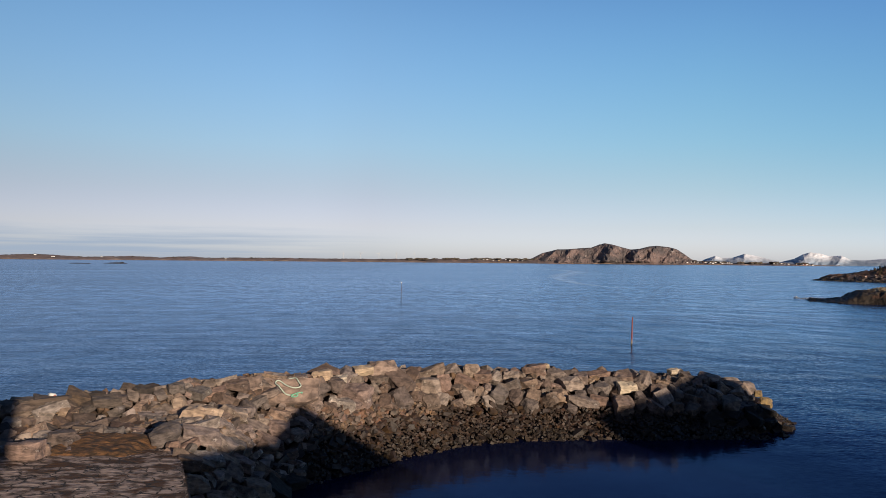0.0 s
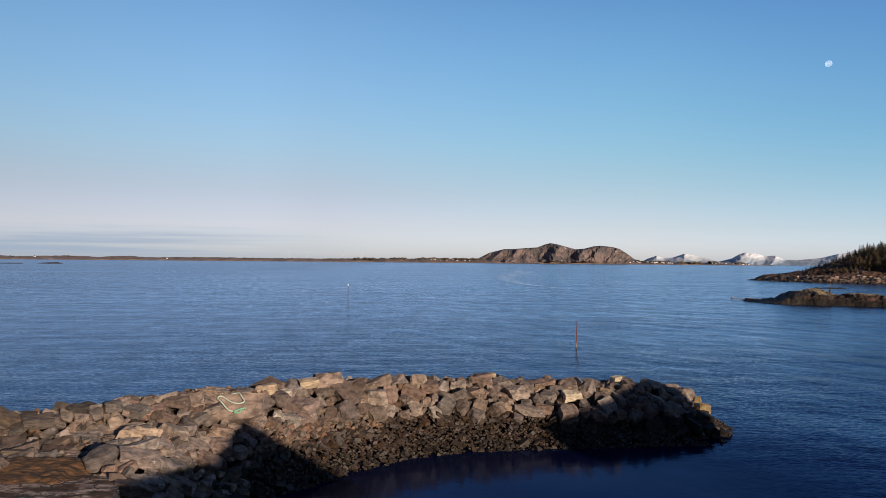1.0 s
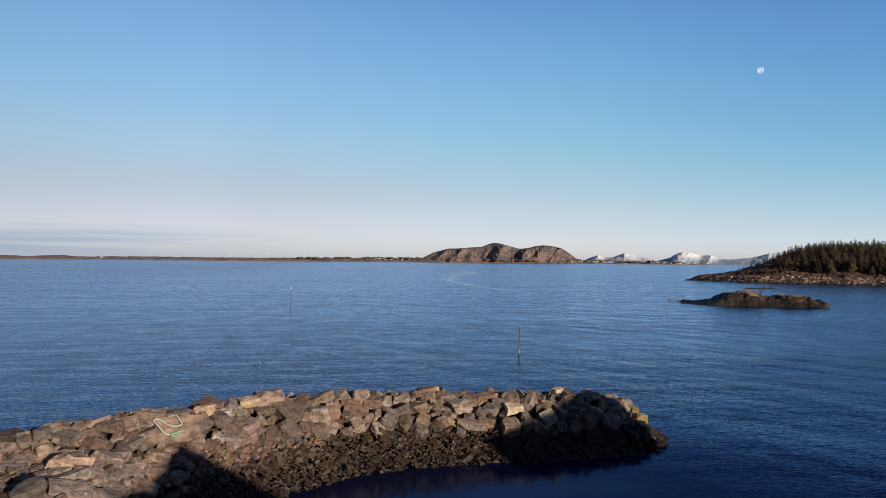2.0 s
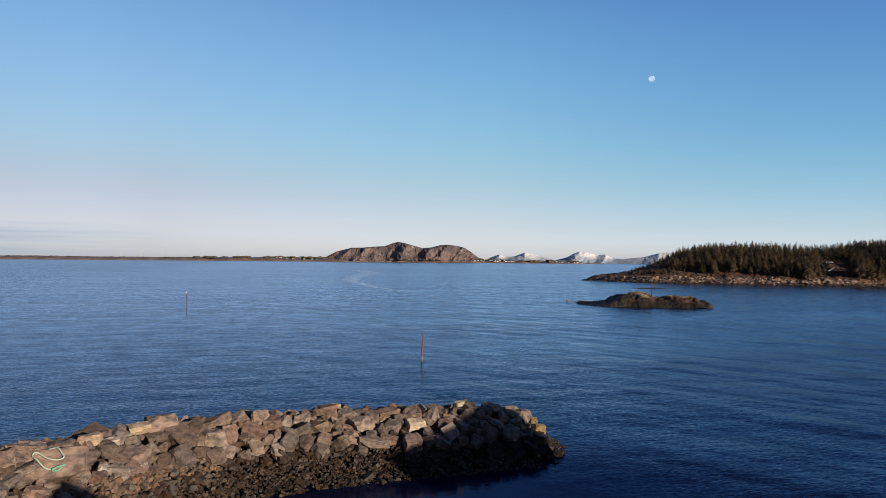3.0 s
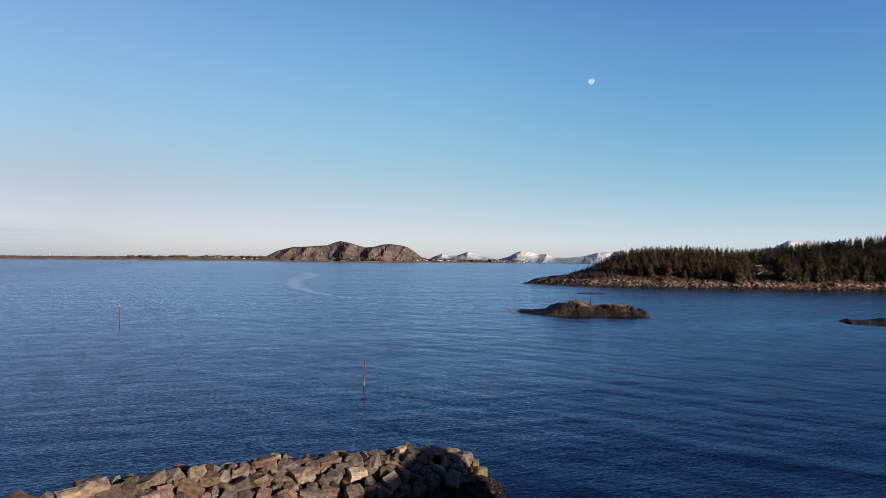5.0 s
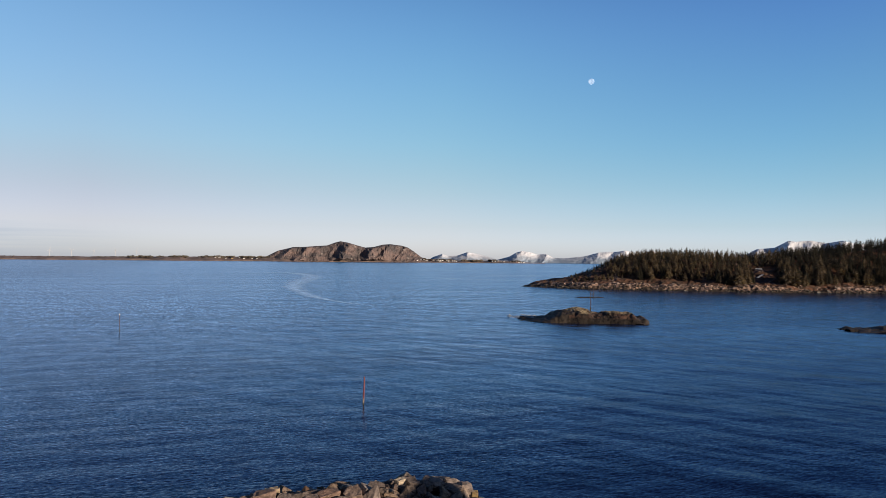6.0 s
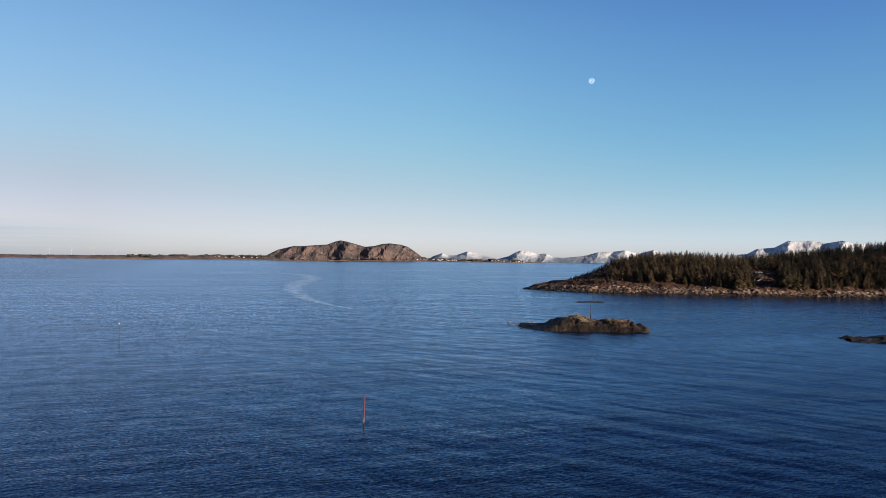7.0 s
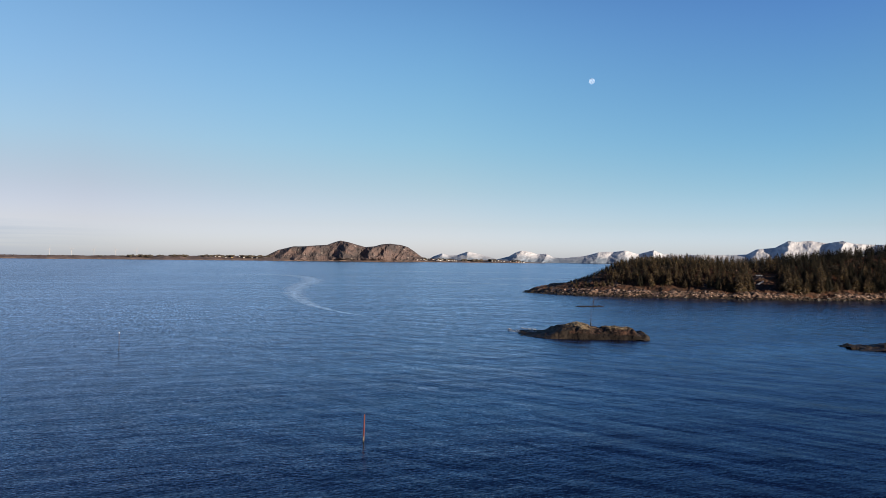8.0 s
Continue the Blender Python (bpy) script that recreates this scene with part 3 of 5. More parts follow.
def stone_mesh(name, seed, dims, cuts, bevel, material):
    """A quarry stone: a block broken along a few random planes into crisp faces, its edges a little worn."""
    rnd = random.Random(seed)
    bm = bmesh.new()
    bmesh.ops.create_cube(bm, size=1.0)
    for v in bm.verts:
        v.co = Vector([c * (1 + rnd.uniform(-0.26, 0.12)) for c in v.co])
    for _ in range(cuts):
        n = Vector((rnd.choice((-1, 1)) * rnd.uniform(0.15, 1), rnd.choice((-1, 1)) * rnd.uniform(0.15, 1), rnd.choice((-1, 1)) * rnd.uniform(0.1, 0.9))).normalized()
        reach = max(v.co.dot(n) for v in bm.verts)
        res = bmesh.ops.bisect_plane(bm, geom=bm.verts[:] + bm.edges[:] + bm.faces[:], plane_co=n * reach * rnd.uniform(0.58, 0.86), plane_no=n, clear_outer=True)
        rim = [e for e in res["geom_cut"] if isinstance(e, bmesh.types.BMEdge)]
        bmesh.ops.edgeloop_fill(bm, edges=rim)
    for v in bm.verts:
        v.co = Vector((v.co.x * dims[0], v.co.y * dims[1], v.co.z * dims[2]))
    if bevel:
        bmesh.ops.remove_doubles(bm, verts=bm.verts[:], dist=0.07)
        bmesh.ops.bevel(bm, geom=bm.edges[:], offset=bevel, segments=1, affect="EDGES", clamp_overlap=True)
        bmesh.ops.triangulate(bm, faces=bm.faces[:])
        for _ in range(2):                       # faces broken unevenly, in steps along the grain of the rock
            bmesh.ops.subdivide_edges(bm, edges=[e for e in bm.edges if e.calc_length() > 0.22], cuts=1)
            bmesh.ops.triangulate(bm, faces=bm.faces[:])
        bm.normal_update()
        away = seed * 3.7
        dip = Vector((0.25, 0.18, 1)).normalized()
        for v, n in [(v, v.normal.copy()) for v in bm.verts]:
            layer = v.co.dot(dip) * 7 + 1.3 * noise.noise(v.co * 1.4 + Vector((away, 0, 0)))
            step = (layer - math.floor(layer)) - 0.5
            v.co += n * (0.075 * noise.noise(v.co * 1.9 + Vector((0, away, 0))) + 0.035 * noise.noise(v.co * 5.5 + Vector((away, away, 0))) + 0.035 * step)
    bmesh.ops.triangulate(bm, faces=[f for f in bm.faces if len(f.verts) > 4])
    me = bpy.data.meshes.new(name)
    bm.to_mesh(me)
    bm.free()
    me.materials.append(material)
    return me


rnd = random.Random(11)
BLACKS = [stone_mesh("stone", 500 + i, (1.4, 1.0, 0.8), 4, 0.025, BLACK) for i in range(4)]
BLOCKS = [stone_mesh("stone", 100 + i, (rnd.uniform(1.15, 1.5), rnd.uniform(0.9, 1.15), rnd.uniform(0.75, 1.0)), rnd.choice((5, 6, 7)), 0.018, ROCK) for i in range(18)]
SLABS = [stone_mesh("stone", 200 + i, (rnd.uniform(1.5, 2.1), rnd.uniform(0.9, 1.25), rnd.uniform(0.46, 0.74)), rnd.choice((4, 5, 6)), 0.018, ROCK) for i in range(14)]
SHADED = [stone_mesh("stone", 600 + i, (rnd.uniform(1.3, 1.8), rnd.uniform(0.9, 1.2), rnd.uniform(0.5, 0.8)), 5, 0.018, SHADESTONE) for i in range(6)]
PALES = [stone_mesh("stone", 300 + i, (1.3, 0.9, 0.62), 4, 0.025, PALE) for i in range(4)]
OCHRES = [stone_mesh("stone", 330 + i, (1.1, 0.9, 0.8), 4, 0.03, LICHEN) for i in range(2)]
CHIPS = [stone_mesh("chip", 400 + i, (1.25, 0.9, 0.6), 3, 0.0, RUBBLE) for i in range(12)]


def put_stone(me, x, y, size, z, r, tilt=0.35, turn=None, lean=None):
    ob = new("stone", me)
    ob.parent = breakwater
    lean = lean or Vector((0, 0, 1)).lerp(mound_normal(x, y), 0.7 if tilt > 0.3 else 0.45).normalized()
    q = Vector((0, 0, 1)).rotation_difference(lean) @ Euler((r.gauss(0, tilt), r.gauss(0, tilt), r.uniform(0, math.tau) if turn is None else turn)).to_quaternion()
    ob.matrix_basis = Matrix.LocRotScale(Vector((x, y, z)) + OFF, q, Vector((size, size, size)))
    return ob


def upper_limit(s):
    """How far down the harbour face the big stones reach, as a share of the face."""
    return lerp_list(s, [(0, 1.9), (20.5, 1.9), (22.2, 0.70), (23.2, 0.34), (28, 0.36), (34, 0.43), (41, 0.50), (44, 0.56), (46, 0.75), (48, 1.0), (49, 1.1)])


# stones with a place of their own: mesh, x, y, size, height over the mound
SPECIAL = ((PALES[0], -5.9, 30.9, 0.72, 0.22), (PALES[1], -5.2, 31.3, 0.55, 0.12), (PALES[2], -8.9, 24.8, 0.95, 0.35), (PALES[3], 4.4, 37.4, 0.55, 0.42),
           (OCHRES[0], 15.65, 36.9, 0.62, 0.50), (BLOCKS[3], 15.05, 37.75, 0.82, 0.55), (OCHRES[1], 15.55, 37.5, 0.36, 0.72), (BLOCKS[2], -11.9, 21.4, 0.66, 0.28), (BLOCKS[5], -12.2, 20.0, 0.60, 0.32),
           (PALES[2], 8.4, 35.9, 0.8, 0.3), (PALES[1], 11.2, 37.6, 0.45, 0.5), (SLABS[4], -3.6, 33.6, 0.95, 0.38), (BLOCKS[7], -4.4, 31.0, 1.05, 0.10), (PALES[3], -4.3, 32.6, 0.72, 0.36))
r = random.Random(5)
placed, plan = [], []
for me, x, y, size, lift in SPECIAL:
    put_stone(me, x, y, size, mound(x, y) + lift, r, tilt=0.12, turn=r.uniform(-0.4, 0.4))
    placed.append((x, y, 0.42 * size))
put_stone(BLACKS[0], 15.95, 35.1, 0.52, 0.05, r, tilt=0.12)                   # awash off the head
put_stone(SLABS[6], -6.80, 28.95, 1.25, mound(-6.8, 28.95) + 0.02, r, tilt=0.0, turn=0.15, lean=Vector((0.10, -0.66, 0.74)))      # the slab that the rope lies on
placed.append((-6.8, 28.95, 0.66))
for low_size, high_size, count in ((0.78, 0.96, 1500), (0.60, 0.76, 9000), (0.44, 0.58, 16000), (0.28, 0.40, 20000)):     # the large ones first, then what fits between
    for tries in range(count):
        x, y = r.uniform(-24, 18.5), r.uniform(15, 43)
        d, side, zc, s = crest_near(x, y)
        z = mound(x, y)
        if side > 0:
            if (d - 0.5) / lerp_list(s, INNER) > upper_limit(s) + 0.05 * math.sin(3 * s) or z < -0.35:
                continue
            if s < 22 and y < (20.4 if x < -11.4 else 22.2 if x < -9.3 else 21.5 if x < -8.5 else 60 if x < -8.0 + (21 - y) * 0.43 else 0):
                continue
            if s > 43 and z < 0.42:
                continue
        elif d > 1.9 or (s > 43 and z < 0.3):
            continue
        flat_ones = s < 24
        if not flat_ones and r.random() < (0.6 if low_size > 0.7 else 0.7 if low_size < 0.3 else 0.0):
            continue
        size = r.uniform(low_size, high_size) * (0.68 if x < -10 else 0.78 if flat_ones else 0.96)
        gap = (0.52 if flat_ones else 0.48) * size
        if any((x - a) ** 2 + (y - b) ** 2 < (gap + c) ** 2 * (0.80 if flat_ones else 0.92) for a, b, c in placed):
            continue
        placed.append((x, y, gap))
        plan.append((x, y, size, flat_ones, side < 0 and d > 1.0 or x < -16))
plan.sort(key=lambda q: (q[4], -q[2]))
spare = []
for i, (x, y, size, flat_ones, hidden) in enumerate(plan):
    me = r.choice(SLABS if r.random() < (0.75 if flat_ones else 0.15) else BLOCKS)
    if x < -11.0 and y > 22.5 and r.random() < (0.75 if x < -13 else 0.4):    # darker stones on the seaward side of the root, shade put in their colour
        me = r.choice(SHADED)
    if mound(x, y) < (0.75 if crest_near(x, y)[3] > 40.5 else 0.5):           # weed below the tide mark; set higher at the head, to blacken its shade
        me = r.choice(BLACKS)
    if i < 298 - len(SPECIAL):
        put_stone(me, x, y, size, mound(x, y) + (0.17 if size < 0.55 or crest_near(x, y)[1] > 0 else 0.02) * size + (r.uniform(-0.10, 0.10) if flat_ones or crest_near(x, y)[0] > 0.9 else r.uniform(-0.16, 0.04)), r, tilt=0.20 if flat_ones else 0.31,
                  turn=-math.atan2(x, y) + r.gauss(0, 0.45) if flat_ones else None)
    else:
        spare.append((Vector((x, y, mound(x, y) + size * 0.17)), (size,) * 3, (r.gauss(0, 0.4), r.gauss(0, 0.4), r.uniform(0, 6.3))))


def scatter(name, meshes, spots, material, parent, off=Vector((0, 0, 0))):
    """Many small stones, too many to count, in one mesh. spots: place, size, turn."""
    all_v, all_f, base = [], [], 0
    data = []
    for me in meshes:
        co = np.array([v.co[:] for v in me.vertices])
        data.append((co, [tuple(p.vertices) for p in me.polygons]))
    for i, (place, size, turn) in enumerate(spots):
        co, fs = data[i % len(data)]
        m = np.array(Euler(turn).to_matrix())
        all_v.append(co @ m.T * np.array(size) + np.array(place + off))
        all_f.extend(tuple(k + base for k in f) for f in fs)
        base += len(co)
    ob = mesh_ob(name, np.concatenate(all_v), all_f, material, parent)
    return tagged(ob, kind="stuff")


dry, wet, weedy = [], [], []
r = random.Random(8)
for _ in range(60000):
    x, y = r.uniform(-15, 18), r.uniform(18, 41)
    d, side, zc, s = crest_near(x, y)
    z = mound(x, y)
    if side < 0 and d > 2 or z < -0.3 or z > 3.2 or (s < 22 and d > 4.2 and x < -7.5 and (y < 20.6 or r.random() < 0.8)):
        continue
    big_zone = (d - 0.5) / lerp_list(s, INNER) < upper_limit(s) - 0.06
    size = abs(r.gauss(0, 0.07)) + (0.07 if z < 0.9 else 0.07 + 0.07 * min(1.5, z - 0.9))
    if r.random() < 0.05:
        size *= 2.0
    elif z > 0.9 and r.random() < (0.22 if s < 29 else 0.10):
        size = r.uniform(0.24, 0.46)
    if big_zone:
        size = r.uniform(0.22, 0.55)
        if r.random() < 0.94:
            continue
    if not big_zone:
        size *= 0.84
    # at the head all rubble takes the dark wet colour, whatever its height
    edge = lerp_list(s, [(20, 1.2), (27, 1.1), (31, 1.25), (35, 1.4), (41, 1.8), (43, 3.5)]) + 0.40 * fbm(x * 0.5, y * 0.5, 3)
    weed = lerp_list(s, [(20, 0.9), (26, 0.6), (30, 0.45), (34, 0.35), (40, 0.25), (43, 0.9)]) + 0.30 * fbm(x * 0.6, y * 0.6, 7)
    (weedy if z < weed else wet if z < edge else dry).append((Vector((x, y, z - 0.02 + (0 if not big_zone else 0.0))), (size,) * 3, (r.uniform(-0.7, 0.7), r.uniform(-0.7, 0.7), r.uniform(0, 6.3))))
scatter("outer_riprap", BLOCKS, spare, ROCK, breakwater, OFF)
scatter("rubble", CHIPS, dry, RUBBLE, breakwater, OFF)
scatter("wet_rubble", CHIPS, wet, WET, breakwater, OFF)
scatter("weedy_rubble", CHIPS, weedy, WEED, breakwater, OFF)

# ---------------------------------------------------------------- quay slab at the root of the mole
QUAY = [(-8.35, 21.4), (-5.36, 14.5), (-3.4, 6.0), (-30, 2.0), (-34, 16), (-16, 20.2)]


def quay_block():
    bm = bmesh.new()
    top = [bm.verts.new((x, y, 2.35)) for x, y in QUAY]
    f = bm.faces.new(top)
    ext = bmesh.ops.extrude_face_region(bm, geom=[f])
    bmesh.ops.translate(bm, verts=[v for v in ext["geom"] if isinstance(v, bmesh.types.BMVert)], vec=(0, 0, -3.6))
    bmesh.ops.recalc_face_normals(bm, faces=bm.faces[:])
    bmesh.ops.bevel(bm, geom=[e for e in bm.edges if all(v.co.z > 2 for v in e.verts)], offset=0.06, segments=2, affect="EDGES")
    bmesh.ops.triangulate(bm, faces=bm.faces[:])
    return bm


quay = tagged(part("quay", quay_block(), SLAB), "weathered cracked concrete quay slab beside the breakwater", "quay", kind="structure")

def bank_point(u, v):
    x, y = -12.4 + 3.3 * u, 20.1 + 2.4 * v
    k = min(u, 1 - u, v, 1 - v) * 6
    return (x, y, 2.20 + 0.19 * min(1.0, k) + 0.24 * v + 0.06 * fbm(x * 1.9, y * 2.9, 3))


gv, gf = sheet(60, 40, bank_point)
tagged(mesh_ob("earth_bank", gv, gf, EARTH), "strip of rust-brown dry grass and earth between quay and stones", "earth", kind="structure")

# ---------------------------------------------------------------- land and houses behind, whose shadows fall on the mole
def shore_point(u, v):
    x, y = -500 + 1100 * u, 1.0 - 600 * v ** 1.6
    z = 2.3 + 58 * ramp01(-y, 60, 420) + 3.0 * fbm(x * 0.02, y * 0.02, 2) * ramp01(-y, 40, 90)
    return (x, y, z if v > 0.001 else -1.5)


shv, shf = sheet(80, 40, shore_point)
tagged(mesh_ob("ground_shore", shv, shf, EARTH), "dry grassy land behind the harbour", "ground", kind="structure")


def house(name, x, y, z0, length, width, wall_h, roof_h, turn, wall, label, hip=0.0, group=""):
    """Boarded house: wall box, pitched roof with eaves; hip draws the ridge in at both ends."""
    e = tagged(empty(name, (x, y, z0)), label, "house", group)
    e.rotation_euler = (0, 0, radians(turn))
    part("wall", box_bm(0, 0, wall_h / 2, length, width, wall_h), wall, e)
    ov = 0.04 * width
    bm = bmesh.new()
    lx, wy = length / 2 + ov, width / 2 + ov
    v = [bm.verts.new(p) for p in ((-lx, -wy, wall_h), (lx, -wy, wall_h), (lx, wy, wall_h), (-lx, wy, wall_h), (-lx + hip, 0, wall_h + roof_h), (lx - hip, 0, wall_h + roof_h))]
    for f in ((0, 1, 5, 4), (2, 3, 4, 5), (1, 2, 5), (3, 0, 4), (3, 2, 1, 0)):
        bm.faces.new([v[i] for i in f])
    part("roof", bm, ROOFING, e)
    return e


# ---------------------------------------------------------------- sea marks
def sea_mark(x, y, height, radius, lean, label, bands, top):
    e = tagged(empty("sea_mark", (x, y, 0)), label, "sea mark")
    for name, a, b, material in bands:
        pts = [(lean * a * height, 0, a * height), (lean * b * height, 0, b * height)]
        part(name, tube_bm(pts, [radius * (1.25 - 0.4 * a), radius * (1.25 - 0.4 * b)]), material, e)
    if top:
        bm = bmesh.new()
        bmesh.ops.create_cone(bm, cap_ends=True, segments=10, radius1=0.10, radius2=0.08, depth=0.28, matrix=Matrix.Translation((lean * height, 0, height + 0.14)))
        part("lantern", bm, TOPWHITE, e, "white lantern")
    return e


sea_mark(16.85, 70.0, 2.75, 0.062, 0.03, "leaning red iron sea mark standing in the water",
         (("foot", -0.7, 0.07, STAKE_DARK), ("shaft", 0.07, 0.22, STAKE_PALE), ("shaft", 0.22, 1.0, STAKE_RED)), False)
sea_mark(-11.9, 151.0, 3.3, 0.05, 0.0, "dark iron sea mark with a white lantern",
         (("foot", -0.5, 0.35, STAKE_DARK), ("shaft", 0.35, 1.0, STAKE_RUST)), True)


# ---------------------------------------------------------------- skerries and islet
def skerry(name, label, cx, cy, lx, ly, turn, top, seed, material, crag=0.0, bend=0.0, nu=70, nv=40, dark_ends=None):
    """A low rock worn by the sea: a lumpy dome with ledges, dark below the tide mark."""
    e = tagged(empty(name, (cx, cy, 0)), label, "rock")
    e.rotation_euler = (0, 0, radians(turn))

    def point(u, v):
        a, b = 2 * u - 1, 2 * v - 1
        k2 = 1 + 0.28 * crag * (noise.ridged_multi_fractal(Vector((a * 4.3 + seed, b * 1.5, 1)), 1.0, 2.0, 4, 1.0, 2.0) - 1)
        cleft = crag * (noise.ridged_multi_fractal(Vector((a * lx * 0.16 + seed, b * ly * 0.10, seed)), 1.0, 2.0, 5, 1.0, 2.0) - 1.3)
        k = 1 + 0.26 * fbm(a * 1.5 + seed, b * 1.5, seed)
        dome = max(-0.4, min(1 - abs(a * k) ** 9, 1 - abs(b * k * k2) ** (3.2 if crag else 2.6)))
        z = (top(a) * dome if top(a) > 0 else top(a)) + (0.45 * fbm(a * lx * 0.25, b * ly * 0.25, seed) + 0.20 * fbm(a * lx * 0.9, b * ly * 0.9, seed, 4)) * (0.3 + max(0, dome)) - cleft * ramp01(dome, 0.05, 0.35) * (1.0 if top(a) > 1 else 0.3)
        return (a * lx, b * ly + bend * ramp01(-a, 0.3, 0.8), z)

    v, f = sheet(nu, nv, point)
    rock = mesh_ob("rock", v, f, material, e)
    if dark_ends:                                 # dark rock on both ends; the western one has its shade put into colour
        rock.data.materials.append(DARKROCK)
        for poly in rock.data.polygons:
            c = poly.center
            a = c.x / lx + 0.16 * fbm(c.x * 0.3, c.y * 0.3, c.z * 0.6 + seed)
            poly.material_index = 1 if a < dark_ends[0] + 0.05 * c.z or a > dark_ends[1] else 0
    return e


skerry("islet", "bare brown rock islet with pale dry tufts", 88.2, 153.2, 17.1, 8.0, -24,
       lambda a: lerp_list(a, [(-1, -1.6), (-0.84, -1.0), (-0.72, 0.2), (-0.5, 0.5), (-0.42, 0.8), (-0.34, 1.1), (-0.27, 1.8), (-0.17, 2.7), (0.10, 2.9), (0.20, 2.75), (0.26, 2.0), (0.45, 1.95), (0.6, 2.2), (0.80, 2.25), (0.88, 1.1), (0.94, 1.75), (1, 1.2)]), 3.0, ISLET, crag=0.22, bend=6.0, nu=240, nv=120, dark_ends=(-0.17, 0.88))
skerry("skerry", "low dark skerry awash in the sea", 143, 112, 10, 5, -25, lambda a: lerp_list(a, [(-1, 0.4), (0, 1.15), (1, 1.1)]), 8.0, DARKROCK, nu=60, nv=30)
skerry("skerry", "dark rock awash around a thin pole", 149, 248, 7, 2.4, -8, lambda a: 0.16 + 0.1 * a, 5.0, DARKROCK, nu=30, nv=16)
skerry("skerry", "low dark rock far out on the sea", -532, 1105, 17, 6, 26, lambda a: lerp_list(a, [(-1, 0.6), (0.5, 2.0), (1, 0.8)]), 6.0, DARKROCK, nu=30, nv=12)
skerry("skerry", "low dark rock far out on the sea", -556, 1045, 14, 5, 26, lambda a: 0.8, 7.0, DARKROCK, nu=30, nv=12)

# ---------------------------------------------------------------- wooded island
COAST = [(179, 369), (181, 350), (194, 328), (209.5, 314), (227, 301), (252, 281.5), (282, 266), (320, 255), (370, 240), (440, 225),
         (560, 240), (600, 400), (420, 520), (300, 500), (235, 440), (205, 400)]
cp = np.array(COAST, float)


def inland(x, y):
    """Distance from the shore, positive on land."""
    a, b = cp, np.roll(cp, -1, axis=0)
    d = b - a
    t = np.clip(((x - a[:, 0]) * d[:, 0] + (y - a[:, 1]) * d[:, 1]) / (d ** 2).sum(1), 0, 1)
    dist = np.hypot(x - a[:, 0] - t * d[:, 0], y - a[:, 1] - t * d[:, 1]).min()
    c = (a[:, 1] > y) != (b[:, 1] > y)
    xi = a[:, 0] + (y - a[:, 1]) / np.where(d[:, 1] == 0, 1e-9, d[:, 1]) * d[:, 0]
    return dist if (c & (x < xi)).sum() % 2 else -dist


def island_height(x, y):
    d = inland(x, y) + 3.0 * fbm(x * 0.05, y * 0.05, 1)
    az = math.degrees(math.atan2(x, y))
    plateau = lerp_list(az, [(26, 4), (29, 8), (31, 11.5), (33, 14.2), (36, 15.8), (40, 16.4), (43, 14.6), (47, 19), (52, 23.8), (60, 25)])
    z = -1.5 + 1.5 * ramp01(d, -3, 0) + 2.6 * ramp01(d, 0, 7) + (plateau - 2.6) * ramp01(d, 2, 58)
    return z + (0.9 * fbm(x * 0.16, y * 0.16, 2) + 0.5 * fbm(x * 0.6, y * 0.6, 4, 3)) * ramp01(d, -2, 4)


def island_point(u, v):
    x, y = 165 + 300 * u, 215 + 230 * v
    return (x, y, island_height(x, y))


iv, if_ = sheet(200, 150, island_point)
island = tagged(mesh_ob("ground_island", iv, if_, ISLE), "rocky island shore with brown heath", "island", kind="structure")
for extra in (SHORE, DARKROCK):
    island.data.materials.append(extra)
for poly in island.data.polygons:                # bare rock along the shore, dark where the tide reaches, heath above
    c = poly.center
    bearing = math.degrees(math.atan2(c.x, c.y))
    bare = lerp_list(bearing, [(26, 6.5), (29, 8.5), (38, 8.0), (43, 5.5), (50, 4.5)]) + 5 * fbm(c.x * 0.12, c.y * 0.12, 11)
    if bearing < 29.0 and c.z < 0.9:             # the western point is dark and worn
        poly.material_index = 2
        continue
    poly.material_index = 2 if c.z < 0.55 + 0.3 * fbm(c.x * 0.3, c.y * 0.3, 5) else 1 if inland(c.x, c.y) < bare or fbm(c.x * 0.09, c.y * 0.09, 14) > 0.42 else 0

# shore stones of the island, and the dark band that the tide leaves
r = random.Random(21)
pale_spots, dark_spots = [], []
SHORELINE = COAST[:10]
for (ax, ay), (bx, by) in zip(SHORELINE, SHORELINE[1:]):
    ln = math.hypot(bx - ax, by - ay)
    nx, ny = -(by - ay) / ln, (bx - ax) / ln
    for _ in range(int(ln * 9)):
        t, k = r.random(), r.uniform(-1.5, 9)
        x, y = ax + t * (bx - ax) + nx * k, ay + t * (by - ay) + ny * k
        z = island_height(x, y)
        size = min(1.9, abs(r.gauss(0, 0.42)) + 0.28)
        spot = (Vector((x, y, z + 0.1 * size)), (size * 1.2, size, size * 0.8), (r.gauss(0, 0.35), r.gauss(0, 0.35), r.uniform(0, 6.3)))
        bearing = math.degrees(math.atan2(x, y))
        if bearing < 28.6:
            if z < 1.6 and r.random() < 0.6:
                dark_spots.append(spot)
        elif z < lerp_list(bearing, [(29, 0.6), (40, 0.8), (46, 1.1)]):
            dark_spots.append(spot)
        elif r.random() < (0.75 if k < 6 else 0.3) * lerp_list(bearing, [(29, 0.4), (32, 0.8), (41, 1.0), (45, 0.6), (50, 0.4)]):
            pale_spots.append(spot)
scatter("shore_stones", CHIPS, pale_spots, SHORE, None)
scatter("tidal_stones", CHIPS, dark_spots, DARKROCK, None)
tagged(bpy.data.objects["shore_stones"], "pale grey boulders along the island shore", "boulders", kind="stuff")
